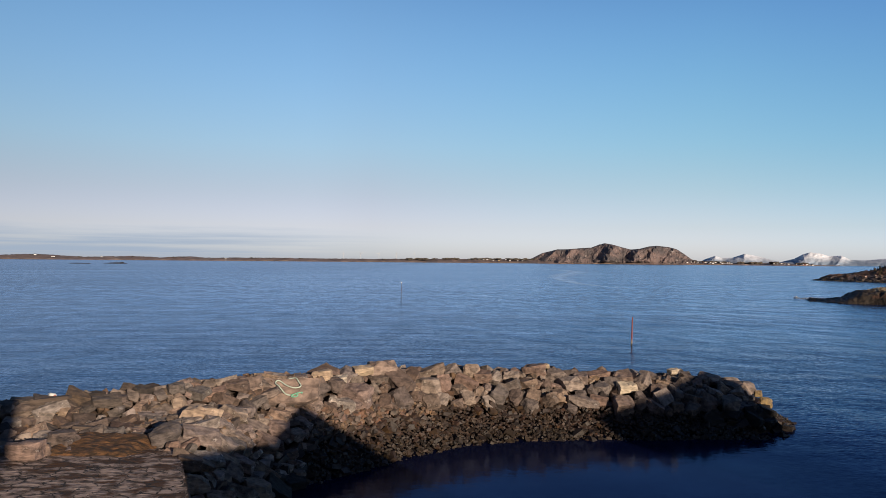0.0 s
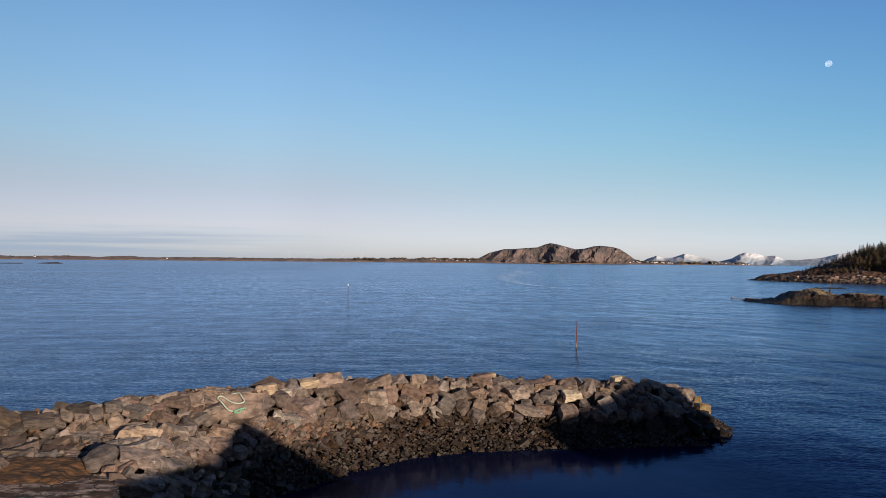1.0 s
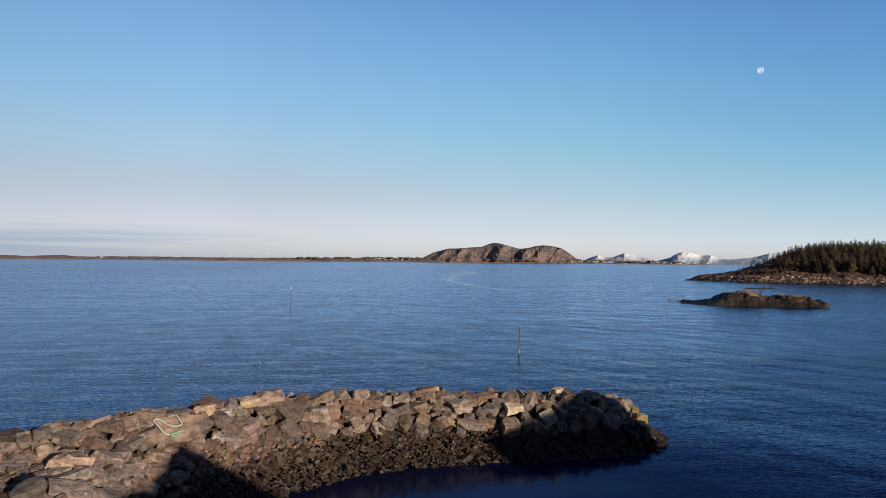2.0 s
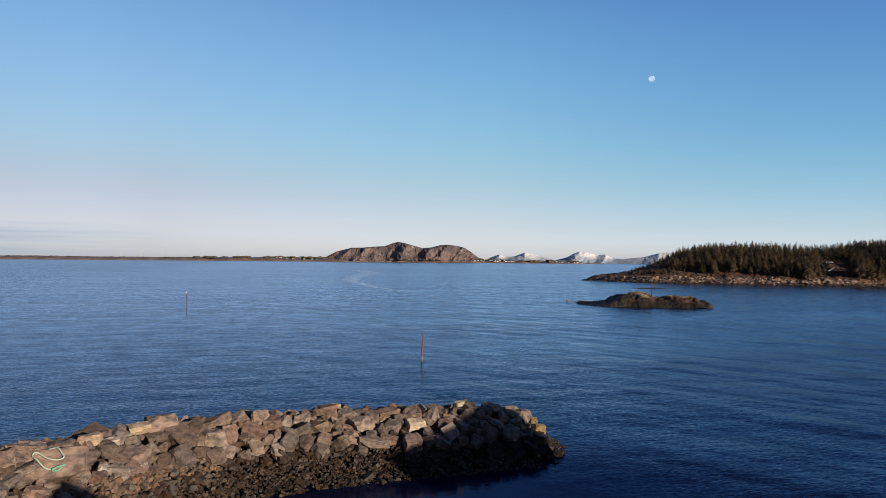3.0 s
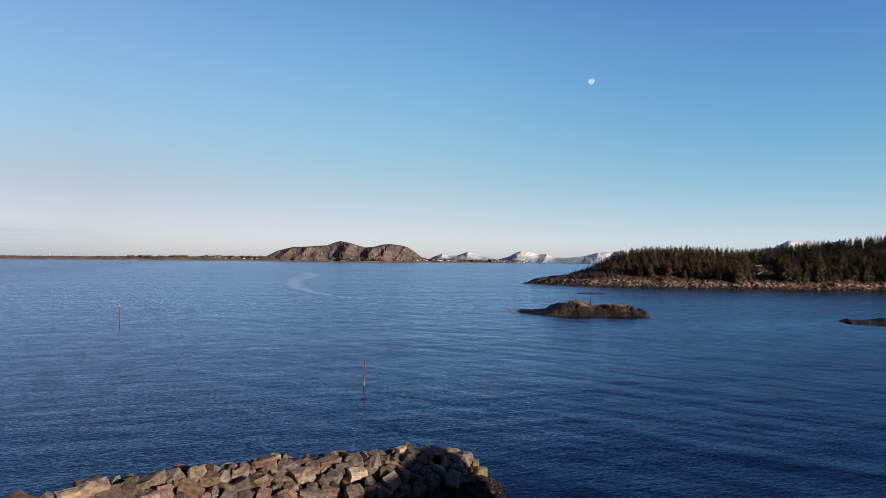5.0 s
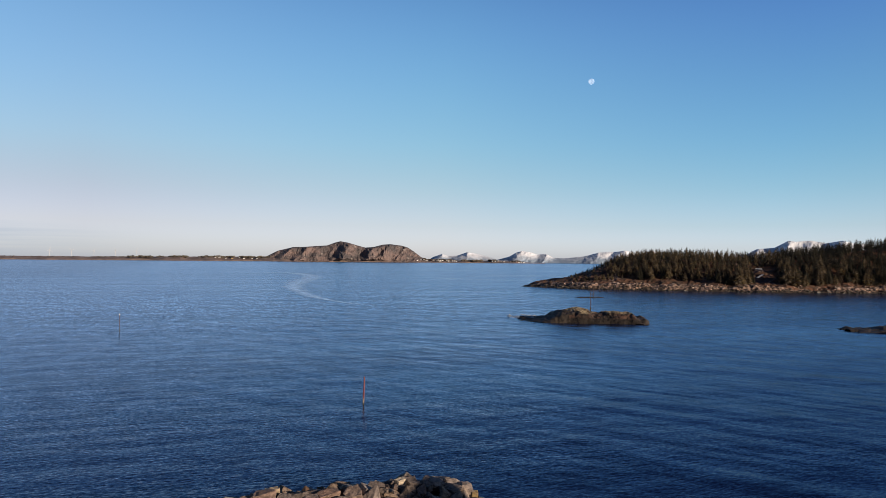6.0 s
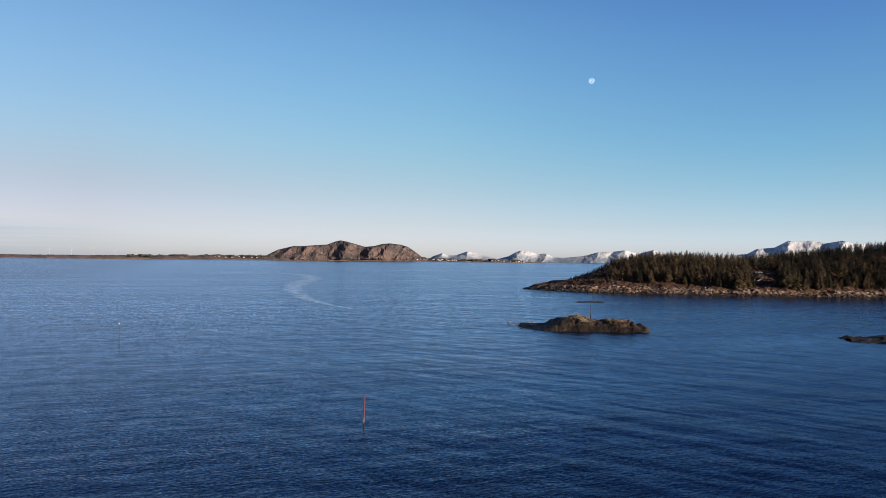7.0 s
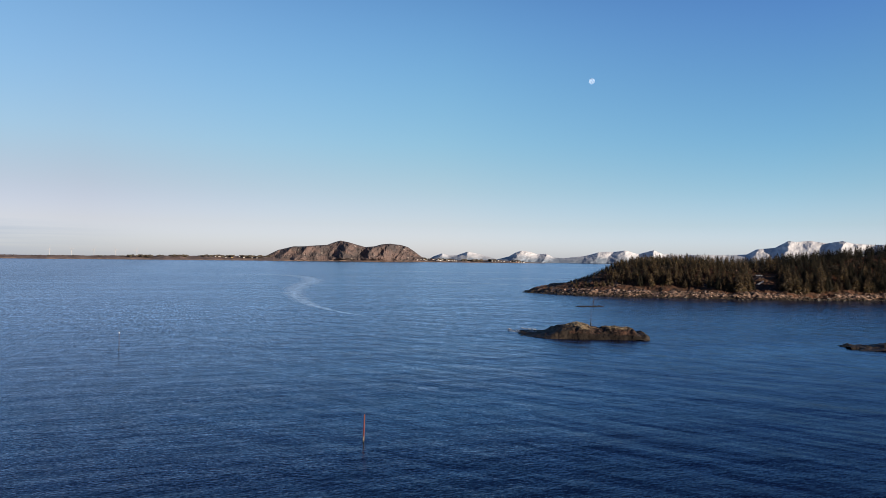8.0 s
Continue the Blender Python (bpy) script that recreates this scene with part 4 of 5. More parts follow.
tagged(bpy.data.objects["tidal_stones"], "dark wet stones at the island waterline", "stones", kind="stuff")


# ---------------------------------------------------------------- trees
def crown_data(seed, h, radius, levels, arms, ragged, sprays=5):
    """A spruce crown: whorls of drooping boughs, each a few kite-shaped sprays, uneven and with gaps."""
    rnd = random.Random(seed)
    v, f = [], []
    lean = (rnd.gauss(0, 0.02) * h, rnd.gauss(0, 0.02) * h)
    for i in range(levels):
        t = i / (levels - 1)
        z = h * (0.10 + 0.88 * t)
        reach = radius * (1.05 - t) ** 0.64 * (0.55 + 0.45 * min(1, t / 0.14))
        for a in range(arms):
            if rnd.random() < 0.10 * ragged:
                continue
            ang = a * math.tau / arms + rnd.uniform(-0.5, 0.5) + i * 0.7
            ln = reach * rnd.uniform(1 - 0.5 * ragged, 1.15)
            for _ in range(sprays):
                aa = ang + rnd.gauss(0, 0.28)
                l2 = ln * rnd.uniform(0.5, 1.05)
                d = Vector((math.cos(aa), math.sin(aa), 0))
                side = Vector((-d.y, d.x, 0))
                rise = rnd.uniform(-0.35, 0.12) - 0.1 * (1 - t)
                z0 = z + rnd.uniform(-0.03, 0.03) * h
                c = Vector((lean[0] * t, lean[1] * t, z0))
                tip = c + d * l2 + Vector((0, 0, rise * l2))
                mid = c + d * l2 * 0.55 + Vector((0, 0, rise * l2 * 0.25))
                w = l2 * rnd.uniform(0.10, 0.18) * (3 / sprays) ** 0.5
                b = len(v)
                v += [c + d * l2 * 0.05, mid + side * w + Vector((0, 0, -0.35 * w)), tip, mid - side * w + Vector((0, 0, -0.35 * w)), mid + Vector((0, 0, 0.3 * w))]
                f += [(b, b + 1, b + 4), (b + 1, b + 2, b + 4), (b + 2, b + 3, b + 4), (b + 3, b, b + 4)]
    b = len(v)
    v += [(lean[0] - 0.022 * h, lean[1], h * 0.78), (lean[0] + 0.022 * h, lean[1], h * 0.78), (lean[0], lean[1], h * 1.0)]
    f.append((b, b + 1, b + 2))
    return v, f


def spruce(seed, h, radius, levels, arms, ragged, material):
    e = empty("spruce_tree")
    pts = [(0, 0, -1.0), (0, 0, h * 0.3), (0, 0, h * 0.95)]
    part("trunk", tube_bm(pts, [0.022 * h, 0.017 * h, 0.004 * h], 6), BARK, e)
    v, f = crown_data(seed, h, radius, levels, arms, ragged)
    mesh_ob("crown", v, f, material, e)
    return e


def birch(seed, h):
    """A bare birch: forking limbs and fine twigs."""
    rnd = random.Random(seed)
    e = empty("birch_tree")
    pts = [Vector((0, 0, -0.8))]
    for i in range(6):
        pts.append(Vector((rnd.gauss(0, 0.03) * h * (i / 5), rnd.gauss(0, 0.03) * h * (i / 5), h * 0.9 * (i + 1) / 6)))
    part("trunk", tube_bm(pts, [0.018 * h * (1 - 0.9 * i / 6) for i in range(7)], 6), BARK, e, "pale bare trunk")
    v, f = [], []
    for _ in range(70):
        t = rnd.uniform(0.28, 1.0)
        base = pts[0].lerp(pts[-1], t)
        a, up = rnd.uniform(0, math.tau), rnd.uniform(0.4, 1.2)
        ln = h * 0.30 * (1.15 - t) * rnd.uniform(0.6, 1.2) + 0.5
        d = Vector((math.cos(a), math.sin(a), up)).normalized()
        for k in range(6):
            q = (d + Vector((rnd.gauss(0, 0.35), rnd.gauss(0, 0.35), rnd.gauss(0, 0.3)))).normalized()
            s0 = base + d * ln * k / 7
            w = 0.045 if k else 0.09
            side = q.cross(Vector((0.3, 0.2, 1))).normalized() * w
            tip = s0 + q * ln * (1.0 if k == 0 else 0.5)
            b = len(v)
            v += [s0 - side, s0 + side, tip]
            f.append((b, b + 1, b + 2))
    mesh_ob("crown", v, f, TWIG, e, )
    return e


NEEDLE_BROWN = mat("pine_needles", (0.175, 0.112, 0.044), 0.9, color2=(0.055, 0.040, 0.017), contrast=(0.40, 0.60), scale=0.3, spread=0.4)
KINDS = [spruce(1, 13.0, 4.0, 24, 10, 0.6, NEEDLE), spruce(2, 11.0, 3.6, 21, 10, 0.7, NEEDLE), spruce(3, 13.0, 3.9, 22, 9, 1.0, NEEDLE_BROWN),
         spruce(4, 10.0, 3.7, 18, 9, 0.9, NEEDLE_BROWN), spruce(5, 12.0, 4.4, 19, 9, 1.2, NEEDLE_BROWN), spruce(6, 9.0, 3.0, 18, 9, 0.7, NEEDLE)]
BIRCHES = [birch(31, 8.0), birch(32, 6.5)]
for k in KINDS:
    tagged(k, "dark green spruce tree in the island wood", "tree", "trees of the island wood")
for k in (KINDS[2], KINDS[3], KINDS[4]):
    tagged(k, "brownish ragged pine tree in the island wood")
    k.name = "pine_tree"
for k in BIRCHES:
    tagged(k, "bare leafless birch at the edge of the island wood", "tree", "trees of the island wood")
r = random.Random(77)
spots = []
tries = 0
while len(spots) < 1350 and tries < 60000:
    tries += 1
    az, dist = r.uniform(29.6, 57.0), r.uniform(355, 500)
    x, y = dist * math.sin(radians(az)), dist * math.cos(radians(az))
    d = inland(x, y)
    if d < lerp_list(az, [(30, 8), (32, 13), (36, 19), (40, 13), (44, 11)]) + 4 * fbm(x * 0.06, y * 0.06, 9) or d > 95:
        continue
    if az < 33 and r.random() > 0.8:
        continue
    if 43.0 < az < 44.6 and d < 40:           # a gap in the wood, with old snow
        continue
    gap = 2.1 if d < 45 else 2.5
    if any(abs(x - a) < gap and abs(y - b) < gap for a, b, _, _ in spots):
        continue
    spots.append((x, y, d, az))
spots.sort(key=lambda q: q[2])
used = set()
back = []
for i, (x, y, d, az) in enumerate(spots):
    z = island_height(x, y) - 0.2
    size = (r.uniform(0.50, 1.0) if d < 26 else r.uniform(0.68, 0.86)) * lerp_list(az, [(29.6, 0.18), (31, 0.25), (32.3, 0.38), (33.3, 0.57), (34.5, 0.70), (37, 0.70), (41, 0.66), (44, 0.72), (60, 0.72)]) * ((1.0 if az < 41 else 1.4) if d < 18 else 1.0)
    bare = d < 22 and r.random() < 0.20
    if i < 285:
        proto = r.choice(BIRCHES) if bare else r.choice(KINDS[2:5] if r.random() < ((0.8 if d < 32 else 0.5) if az < 45 else (0.45 if d < 24 else 0.15)) else (KINDS[0], KINDS[1], KINDS[5]))
        m = pose(x, y, z, 0, 0, r.uniform(0, 360)) @ Matrix.Diagonal((size * 1.12, size * 1.12, size * r.uniform(0.9, 1.1), 1))
        if proto in used:
            c = copy_thing(proto, m)
        else:
            used.add(proto)
            c = proto
        c.matrix_basis = m
    else:
        back.append((x, y, z, size))
# the wood behind the first rows, too dense to count
back_brown = [q for i, q in enumerate(back) if i % 5 < 3 and q[0] < q[1]]
back = [q for i, q in enumerate(back) if not (i % 5 < 3 and q[0] < q[1])]
FAR = [crown_data(50 + i, r.uniform(9.5, 13), r.uniform(2.9, 3.7), 13, 7, 0.8, 3) for i in range(5)]
FAR = [(np.array([tuple(p) for p in v]), f) for v, f in FAR]
for rows, material, words in ((back, NEEDLE, "dense dark green conifer wood on the island"), (back_brown, NEEDLE_BROWN, "dense brownish pine wood on the island")):
    bv, bf, base = [], [], 0
    for i, (x, y, z, size) in enumerate(rows):
        co, fs = FAR[i % 5]
        a = r.uniform(0, 6.28)
        m = np.array(((math.cos(a), -math.sin(a), 0), (math.sin(a), math.cos(a), 0), (0, 0, 1)))
        bv.append(co @ m.T * np.array((1.25, 1.25, 1.0)) * size + np.array((x, y, z)))
        bf.extend(tuple(k + base for k in g) for g in fs)
        base += len(co)
    tagged(mesh_ob("island_wood", np.concatenate(bv), bf, material), words, "wood", kind="stuff")

# ---------------------------------------------------------------- the far coast
EYE = 18.2
HILL_LINE = [(5.3, 0.0), (5.86, 0.13), (6.7, 0.57), (7.9, 0.87), (8.76, 0.88), (9.62, 0.96), (10.49, 1.02), (11.1, 1.26), (11.54, 1.37), (12.07, 1.27), (12.78, 1.07),
             (13.49, 0.88), (14.19, 0.94), (14.9, 1.13), (15.44, 1.17), (16.33, 1.07), (16.87, 0.92), (17.41, 0.57), (17.95, 0.16), (18.6, -0.06)]


# crags whose western sides are steep: bearing, width of the steep side in degrees, how far the crag stands out
CRAGS = [(6.9, 0.8, 60), (8.3, 0.6, 48), (9.6, 0.4, 16), (11.6, 0.9, 84), (13.6, 0.9, 84), (15.0, 0.35, 16), (16.2, 0.35, 14)]


def hill_point(u, v):
    az = 5.0 + 14.0 * u
    d = 4000 + 500 * v
    h = EYE + 4230 * math.tan(radians(lerp_list(az, HILL_LINE)))
    x = az * 74
    spur = fbm(x * 0.005, d * 0.0045, 5, 4)
    w = v + 0.12 * spur
    rise = ramp01(w, 0.02, 0.44)
    z = 2 + (h - 2) * rise * (1 - ramp01(v, 0.6, 1.0))
    z += 6.0 * fbm(x * 0.02, d * 0.018, 7, 5) * ramp01(v, 0.03, 0.15) * (1 - ramp01(w, 0.30, 0.44))
    out = 0.0
    for at, wide, far_out in CRAGS:
        q = az - at - 0.9 * (rise - 0.55) + 0.25 * fbm(x * 0.012, z * 0.012, at, 4)
        out += far_out * (ramp01(q, -wide / 2, wide / 2) if q < wide / 2 else math.exp(-(q - wide / 2) / 1.3))
    out += 13.0 * noise.ridged_multi_fractal(Vector((x * 0.018, z * 0.016, 3)), 0.8, 2.1, 7, 1.0, 2.0)
    return polar(az, d - out * ramp01(v, 0.03, 0.16) * (1 - ramp01(w, 0.36, 0.5)), z - 2 * (v < 0.001))


hv, hf = sheet(420, 90, hill_point)
tagged(mesh_ob("ground_hill", hv, hf, HILL), "rounded heath-covered rocky hill across the water", "hill", kind="structure")
LOW_LINE = [(-40, 0.0), (-33, 0.02), (-31.4, 0.10), (-30.6, 0.11), (-29, 0.03), (-27.8, -0.05), (-24.6, 0.03), (-22.7, -0.05), (-20.5, 0.06), (-19.6, -0.05), (-16, 0.0), (-10, -0.02), (-4, 0.0),
            (0, 0.04), (4, 0.06), (7, 0.06), (17, 0.0), (18.5, -0.03), (22, -0.11), (24, -0.06), (25.2, -0.14), (26.7, -0.22), (27.6, -0.26)]


def low_point(u, v):
    az = -42 + 69.8 * u
    d = 3960 + 90 * fbm(az * 0.5, 1, 3) + 560 * v
    h = EYE + 4150 * math.tan(radians(lerp_list(az, LOW_LINE)))
    z = -1 + (h + 1) * ramp01(v, 0.0, 0.4) + (3.2 * fbm(az * 1.7, v * 3, 6) + 1.6 * fbm(az * 9, v * 5, 2)) * ramp01(v, 0.05, 0.3)
    return polar(az, d, z)


lv, lf = sheet(420, 10, low_point)
tagged(mesh_ob("ground_lowland", lv, lf, LOWLAND), "low brown coast on the far side of the water", "coast", kind="structure")

def beach_point(u, v):
    az = -42 + 69.8 * u
    p = low_point(u, 0.0)
    return polar(az, p.length - 12 + 30 * v, 0.4 + 6.0 * v * (0.6 + 0.8 * fbm(az * 1.5, 2, 2)))


ev, ef = sheet(420, 2, beach_point)
tagged(mesh_ob("ground_beach", ev, ef, BEACH), "pale shingle strand along the far coast", "coast", kind="structure")

# clumps of far trees on the low coast
r = random.Random(91)
wood_spots = []
for _ in range(2200):
    az = r.uniform(-36, 26)
    dens = fbm(az * 0.8, 4, 1, 3)
    if az < -6 and r.random() < 0.65:
        continue
    if az > 5.6 and az < 17.9 and r.random() < 0.8 or dens < r.uniform(-0.25, 0.25):
        continue
    d = r.uniform(4090, 4200)
    h = EYE + 4150 * math.tan(radians(lerp_list(az, LOW_LINE)))
    size = r.uniform(5, 11) * (0.6 if az < -4 else 1.4)
    wood_spots.append((polar(az, d, h * 0.9 + 0.2 * size), (size * 1.3, size, size * 0.9), (r.gauss(0, 0.3), r.gauss(0, 0.3), r.uniform(0, 6))))
scatter("far_wood", CHIPS, wood_spots, WOOD, None)
tagged(bpy.data.objects["far_wood"], "dark clumps of trees along the far coast", "wood", kind="stuff")

# snow mountains
SNOW_A = [(18.4, -0.1), (18.9, 0.2), (19.6, 0.45), (20.1, 0.28), (20.8, 0.32), (21.6, 0.60), (22.2, 0.50), (23.1, 0.28), (24.0, 0.02), (24.91, 0.26), (25.5, 0.6), (25.95, 0.72), (26.69, 0.61), (27.13, 0.46), (27.87, 0.5), (28.46, 0.2), (29.34, 0.18), (30.8, 0.34), (31.95, 0.65),
          (33.09, 0.69), (33.95, 0.81), (34.93, 0.53), (36.04, 0.85), (36.74, 0.54), (39.18, 0.5), (41.6, 0.5), (42.63, 0.58), (43.26, 0.93), (44.51, 1.07), (45.38, 1.56), (45.86, 1.48),
          (46.82, 1.57), (47.77, 1.38), (48.81, 1.53), (49.5, 1.34), (51.39, 1.25), (54, 0.8), (58, 0.4)]


# buttresses below the summits: bearing, reach to the west and to the east in degrees
PEAKS = [(19.6, 0.6, 0.8), (21.6, 1.0, 1.3), (25.7, 1.1, 1.7), (27.9, 0.6, 1.0), (31.9, 0.7, 0.9), (33.9, 1.1, 1.1), (36.0, 0.7, 0.8), (39.2, 0.8, 1.2), (43.2, 0.25, 0.5), (45.4, 0.55, 1.0), (48.8, 1.0, 1.4), (51.4, 0.9, 1.5)]


def snow_point(u, v):
    az = 18 + 41 * u
    d = 4560 + 300 * v
    h = EYE + 4700 * math.tan(radians(lerp_list(az, SNOW_A)))
    x = az * 82
    rise = min(1.0, v / 0.48)
    z = 1 + (h - 1) * rise ** 0.9 * (1 - ramp01(v, 0.55, 1.0))
    z += (noise.ridged_multi_fractal(Vector((x * 0.008 + d * 0.008, d * 0.003, 1)), 1.0, 2.0, 4, 1.0, 2.0) - 1.0) * 0.05 * h * ramp01(v, 0.05, 0.3) * (1 - 0.8 * ramp01(v, 0.38, 0.47))
    bend = 0.35 * fbm(x * 0.01, z * 0.02, 4, 4) - 0.5 * (rise - 0.8)
    out = 0.0
    for at, west_way, east_way in PEAKS:
        q = az - at + bend
        out = max(out, west_way * (1 - (-q / west_way if q < 0 else q / east_way)))
    d -= 42 * out + 10 * fbm(x * 0.02, z * 0.03, 9, 4)
    return polar(az, d, z)


nv_, nf_ = sheet(700, 44, snow_point)
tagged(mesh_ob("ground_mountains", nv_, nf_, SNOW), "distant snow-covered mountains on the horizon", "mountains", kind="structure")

# farmhouses on the far coast
r = random.Random(14)
protos = []
for wall, words in ((WHITEWALL, "small white far-off house with a dark roof"), (REDWALL, "small red far-off barn with a dark roof"), (OCHREWALL, "small ochre far-off house with a dark roof")):
    protos.append(house("house", 0, 0, 0, 13, 9, 5, 4, 0, wall, words, group="houses on the far coast"))
used = set()
HOUSES = [(14.3, 18.4, 30), (18.2, 21.0, 30), (23.4, 26.4, 18), (1.5, 5.6, 10), (8.4, 9.6, 2), (-31, -18, 5)]
for a0, a1, count in HOUSES:
    for _ in range(count):
        az = r.uniform(a0, a1)
        d = r.uniform(4030, 4110)
        h = max(2.0, EYE + 4150 * math.tan(radians(lerp_list(az, LOW_LINE)))) * (0.55 if d < 4070 else 0.8)
        proto = protos[0] if r.random() < 0.88 else r.choice(protos[1:])
        k = r.uniform(0.45, 0.85)
        m = Matrix.Translation(polar(az, d, h)) @ pose(0, 0, 0, 0, 0, r.uniform(0, 180)) @ Matrix.Diagonal((k, k, k, 1))
        c = proto if proto not in used else copy_thing(proto, m)
        used.add(proto)
        c.matrix_basis = m


# wind turbines far behind the low coast
def turbine(az, spin):
    e = tagged(empty("wind_turbine", polar(az, 4600, 0)), "white far-off wind turbine at rest", "wind turbine", "wind turbines")
    e.rotation_euler = (0, 0, radians(-az + 20))
    part("tower", tube_bm([(0, 0, 0), (0, 0, 52)], [1.1, 0.7], 8), TURBINE, e)
    part("nacelle", box_bm(0, 1.0, 53, 2.2, 6, 2.4, 0.3), TURBINE, e)
    hub = part("hub", tube_bm([(0, -3.2, 53), (0, -2.9, 53), (0, -1.9, 53)], [0.25, 0.8, 0.9], 10), TURBINE, e)
    for k in range(3):
        a = radians(spin + 120 * k)
        tip = Vector((math.sin(a) * 21, -2.4, 53 + math.cos(a) * 21))
        part("blade", tube_bm([(0, -2.4, 53), (Vector((0, -2.4, 53)) * 0.7 + tip * 0.3), tip], [0.6, 0.65, 0.2], 6), TURBINE, hub)
    return e


for az, spin in ((-9.08, 10), (-7.71, 70), (-6.28, 35), (-4.87, 95), (-3.48, 20)):
    turbine(az, spin)

# ---------------------------------------------------------------- moon
mm = bpy.data.materials.new("moon_dust")
mm.use_nodes = True
nt = mm.node_tree
nt.nodes.clear()
dif = nt.nodes.new("ShaderNodeBsdfDiffuse")
tcn = nt.nodes.new("ShaderNodeTexCoord")
nz = nt.nodes.new("ShaderNodeTexNoise")
nz.inputs["Scale"].default_value = 0.09
nt.links.new(tcn.outputs["Object"], nz.inputs["Vector"])
mr = nt.nodes.new("ShaderNodeMapRange")
for k, v in (("From Min", 0.4), ("From Max", 0.6), ("To Min", 0.17), ("To Max", 0.30)):
    mr.inputs[k].default_value = v
nt.links.new(nz.outputs["Fac"], mr.inputs["Value"])
nt.links.new(mr.outputs[0], dif.inputs["Color"])
see = nt.nodes.new("ShaderNodeBsdfTransparent")
addn = nt.nodes.new("ShaderNodeAddShader")
out = nt.nodes.new("ShaderNodeOutputMaterial")
nt.links.new(dif.outputs[0], addn.inputs[0])
nt.links.new(see.outputs[0], addn.inputs[1])
nt.links.new(addn.outputs[0], out.inputs["Surface"])
bm = bmesh.new()
bmesh.ops.create_uvsphere(bm, u_segments=32, v_segments=20, radius=19.0)
moon = part("moon", bm, mm, smooth=True)
moon.location = (2431, 4000, 1168)
moon.visible_shadow = False
tagged(moon, "pale gibbous daytime moon in the clear sky", "moon")


# ---------------------------------------------------------------- slicks and foam on the water
def film_material(name, color, rough, cut, scale, stretch, bump):
    m = bpy.data.materials.new(name)
    m.use_nodes = True
    t = m.node_tree
    p = t.nodes["Principled BSDF"]
    p.inputs["Base Color"].default_value = (*color, 1)
    p.inputs["Roughness"].default_value, p.inputs["IOR"].default_value = rough, 1.12
    c = t.nodes.new("ShaderNodeTexCoord")
    mp = t.nodes.new("ShaderNodeMapping")
    mp.inputs["Scale"].default_value = stretch
    n = t.nodes.new("ShaderNodeTexNoise")
    n.inputs["Scale"].default_value, n.inputs["Detail"].default_value = scale, 6.0
    t.links.new(c.outputs["Object"], mp.inputs[0])
    t.links.new(mp.outputs[0], n.inputs["Vector"])
    a = t.nodes.new("ShaderNodeMapRange")
    a.inputs["From Min"].default_value, a.inputs["From Max"].default_value = cut
    t.links.new(n.outputs["Fac"], a.inputs["Value"])
    t.links.new(a.outputs[0], p.inputs["Alpha"])
    if bump:
        b = t.nodes.new("ShaderNodeBump")
        b.inputs["Distance"].default_value = bump
        t.links.new(n.outputs["Fac"], b.inputs["Height"])
        t.links.new(b.outputs[0], p.inputs["Normal"])
    return m




def slick_material():
    """Water so calm that it mirrors the pale low sky; it thins out towards its rim."""
    m = bpy.data.materials.new("calm_slick")
    m.use_nodes = True
    t = m.node_tree
    t.nodes.clear()
    g = t.nodes.new("ShaderNodeBsdfGlossy")
    g.inputs["Color"].default_value, g.inputs["Roughness"].default_value = (0.82, 0.87, 1.0, 1), 0.20
    clear = t.nodes.new("ShaderNodeBsdfTransparent")
    rim = t.nodes.new("ShaderNodeAttribute")
    rim.attribute_name = "rim"
    c = t.nodes.new("ShaderNodeTexCoord")
    n = t.nodes.new("ShaderNodeTexNoise")
    n.inputs["Scale"].default_value, n.inputs["Detail"].default_value = 0.30, 10.0
    t.links.new(c.outputs["Object"], n.inputs["Vector"])
    r1 = t.nodes.new("ShaderNodeMapRange")
    for k, v in (("From Min", 0.36), ("From Max", 0.62), ("To Min", 0.10), ("To Max", 1.0)):
        r1.inputs[k].default_value = v
    t.links.new(n.outputs["Fac"], r1.inputs["Value"])
    mul = t.nodes.new("ShaderNodeMath")
    mul.operation = "MULTIPLY"
    t.links.new(r1.outputs[0], mul.inputs[0])
    t.links.new(rim.outputs["Fac"], mul.inputs[1])
    mx = t.nodes.new("ShaderNodeMixShader")
    t.links.new(mul.outputs[0], mx.inputs[0])
    t.links.new(clear.outputs[0], mx.inputs[1])
    t.links.new(g.outputs[0], mx.inputs[2])
    o = t.nodes.new("ShaderNodeOutputMaterial")
    t.links.new(mx.outputs[0], o.inputs["Surface"])
    return m


SLICK = slick_material()
FOAM = film_material("sea_foam", (0.72, 0.75, 0.78), 0.9, (0.40, 0.54), 0.9, (1, 1, 1), 0.05)


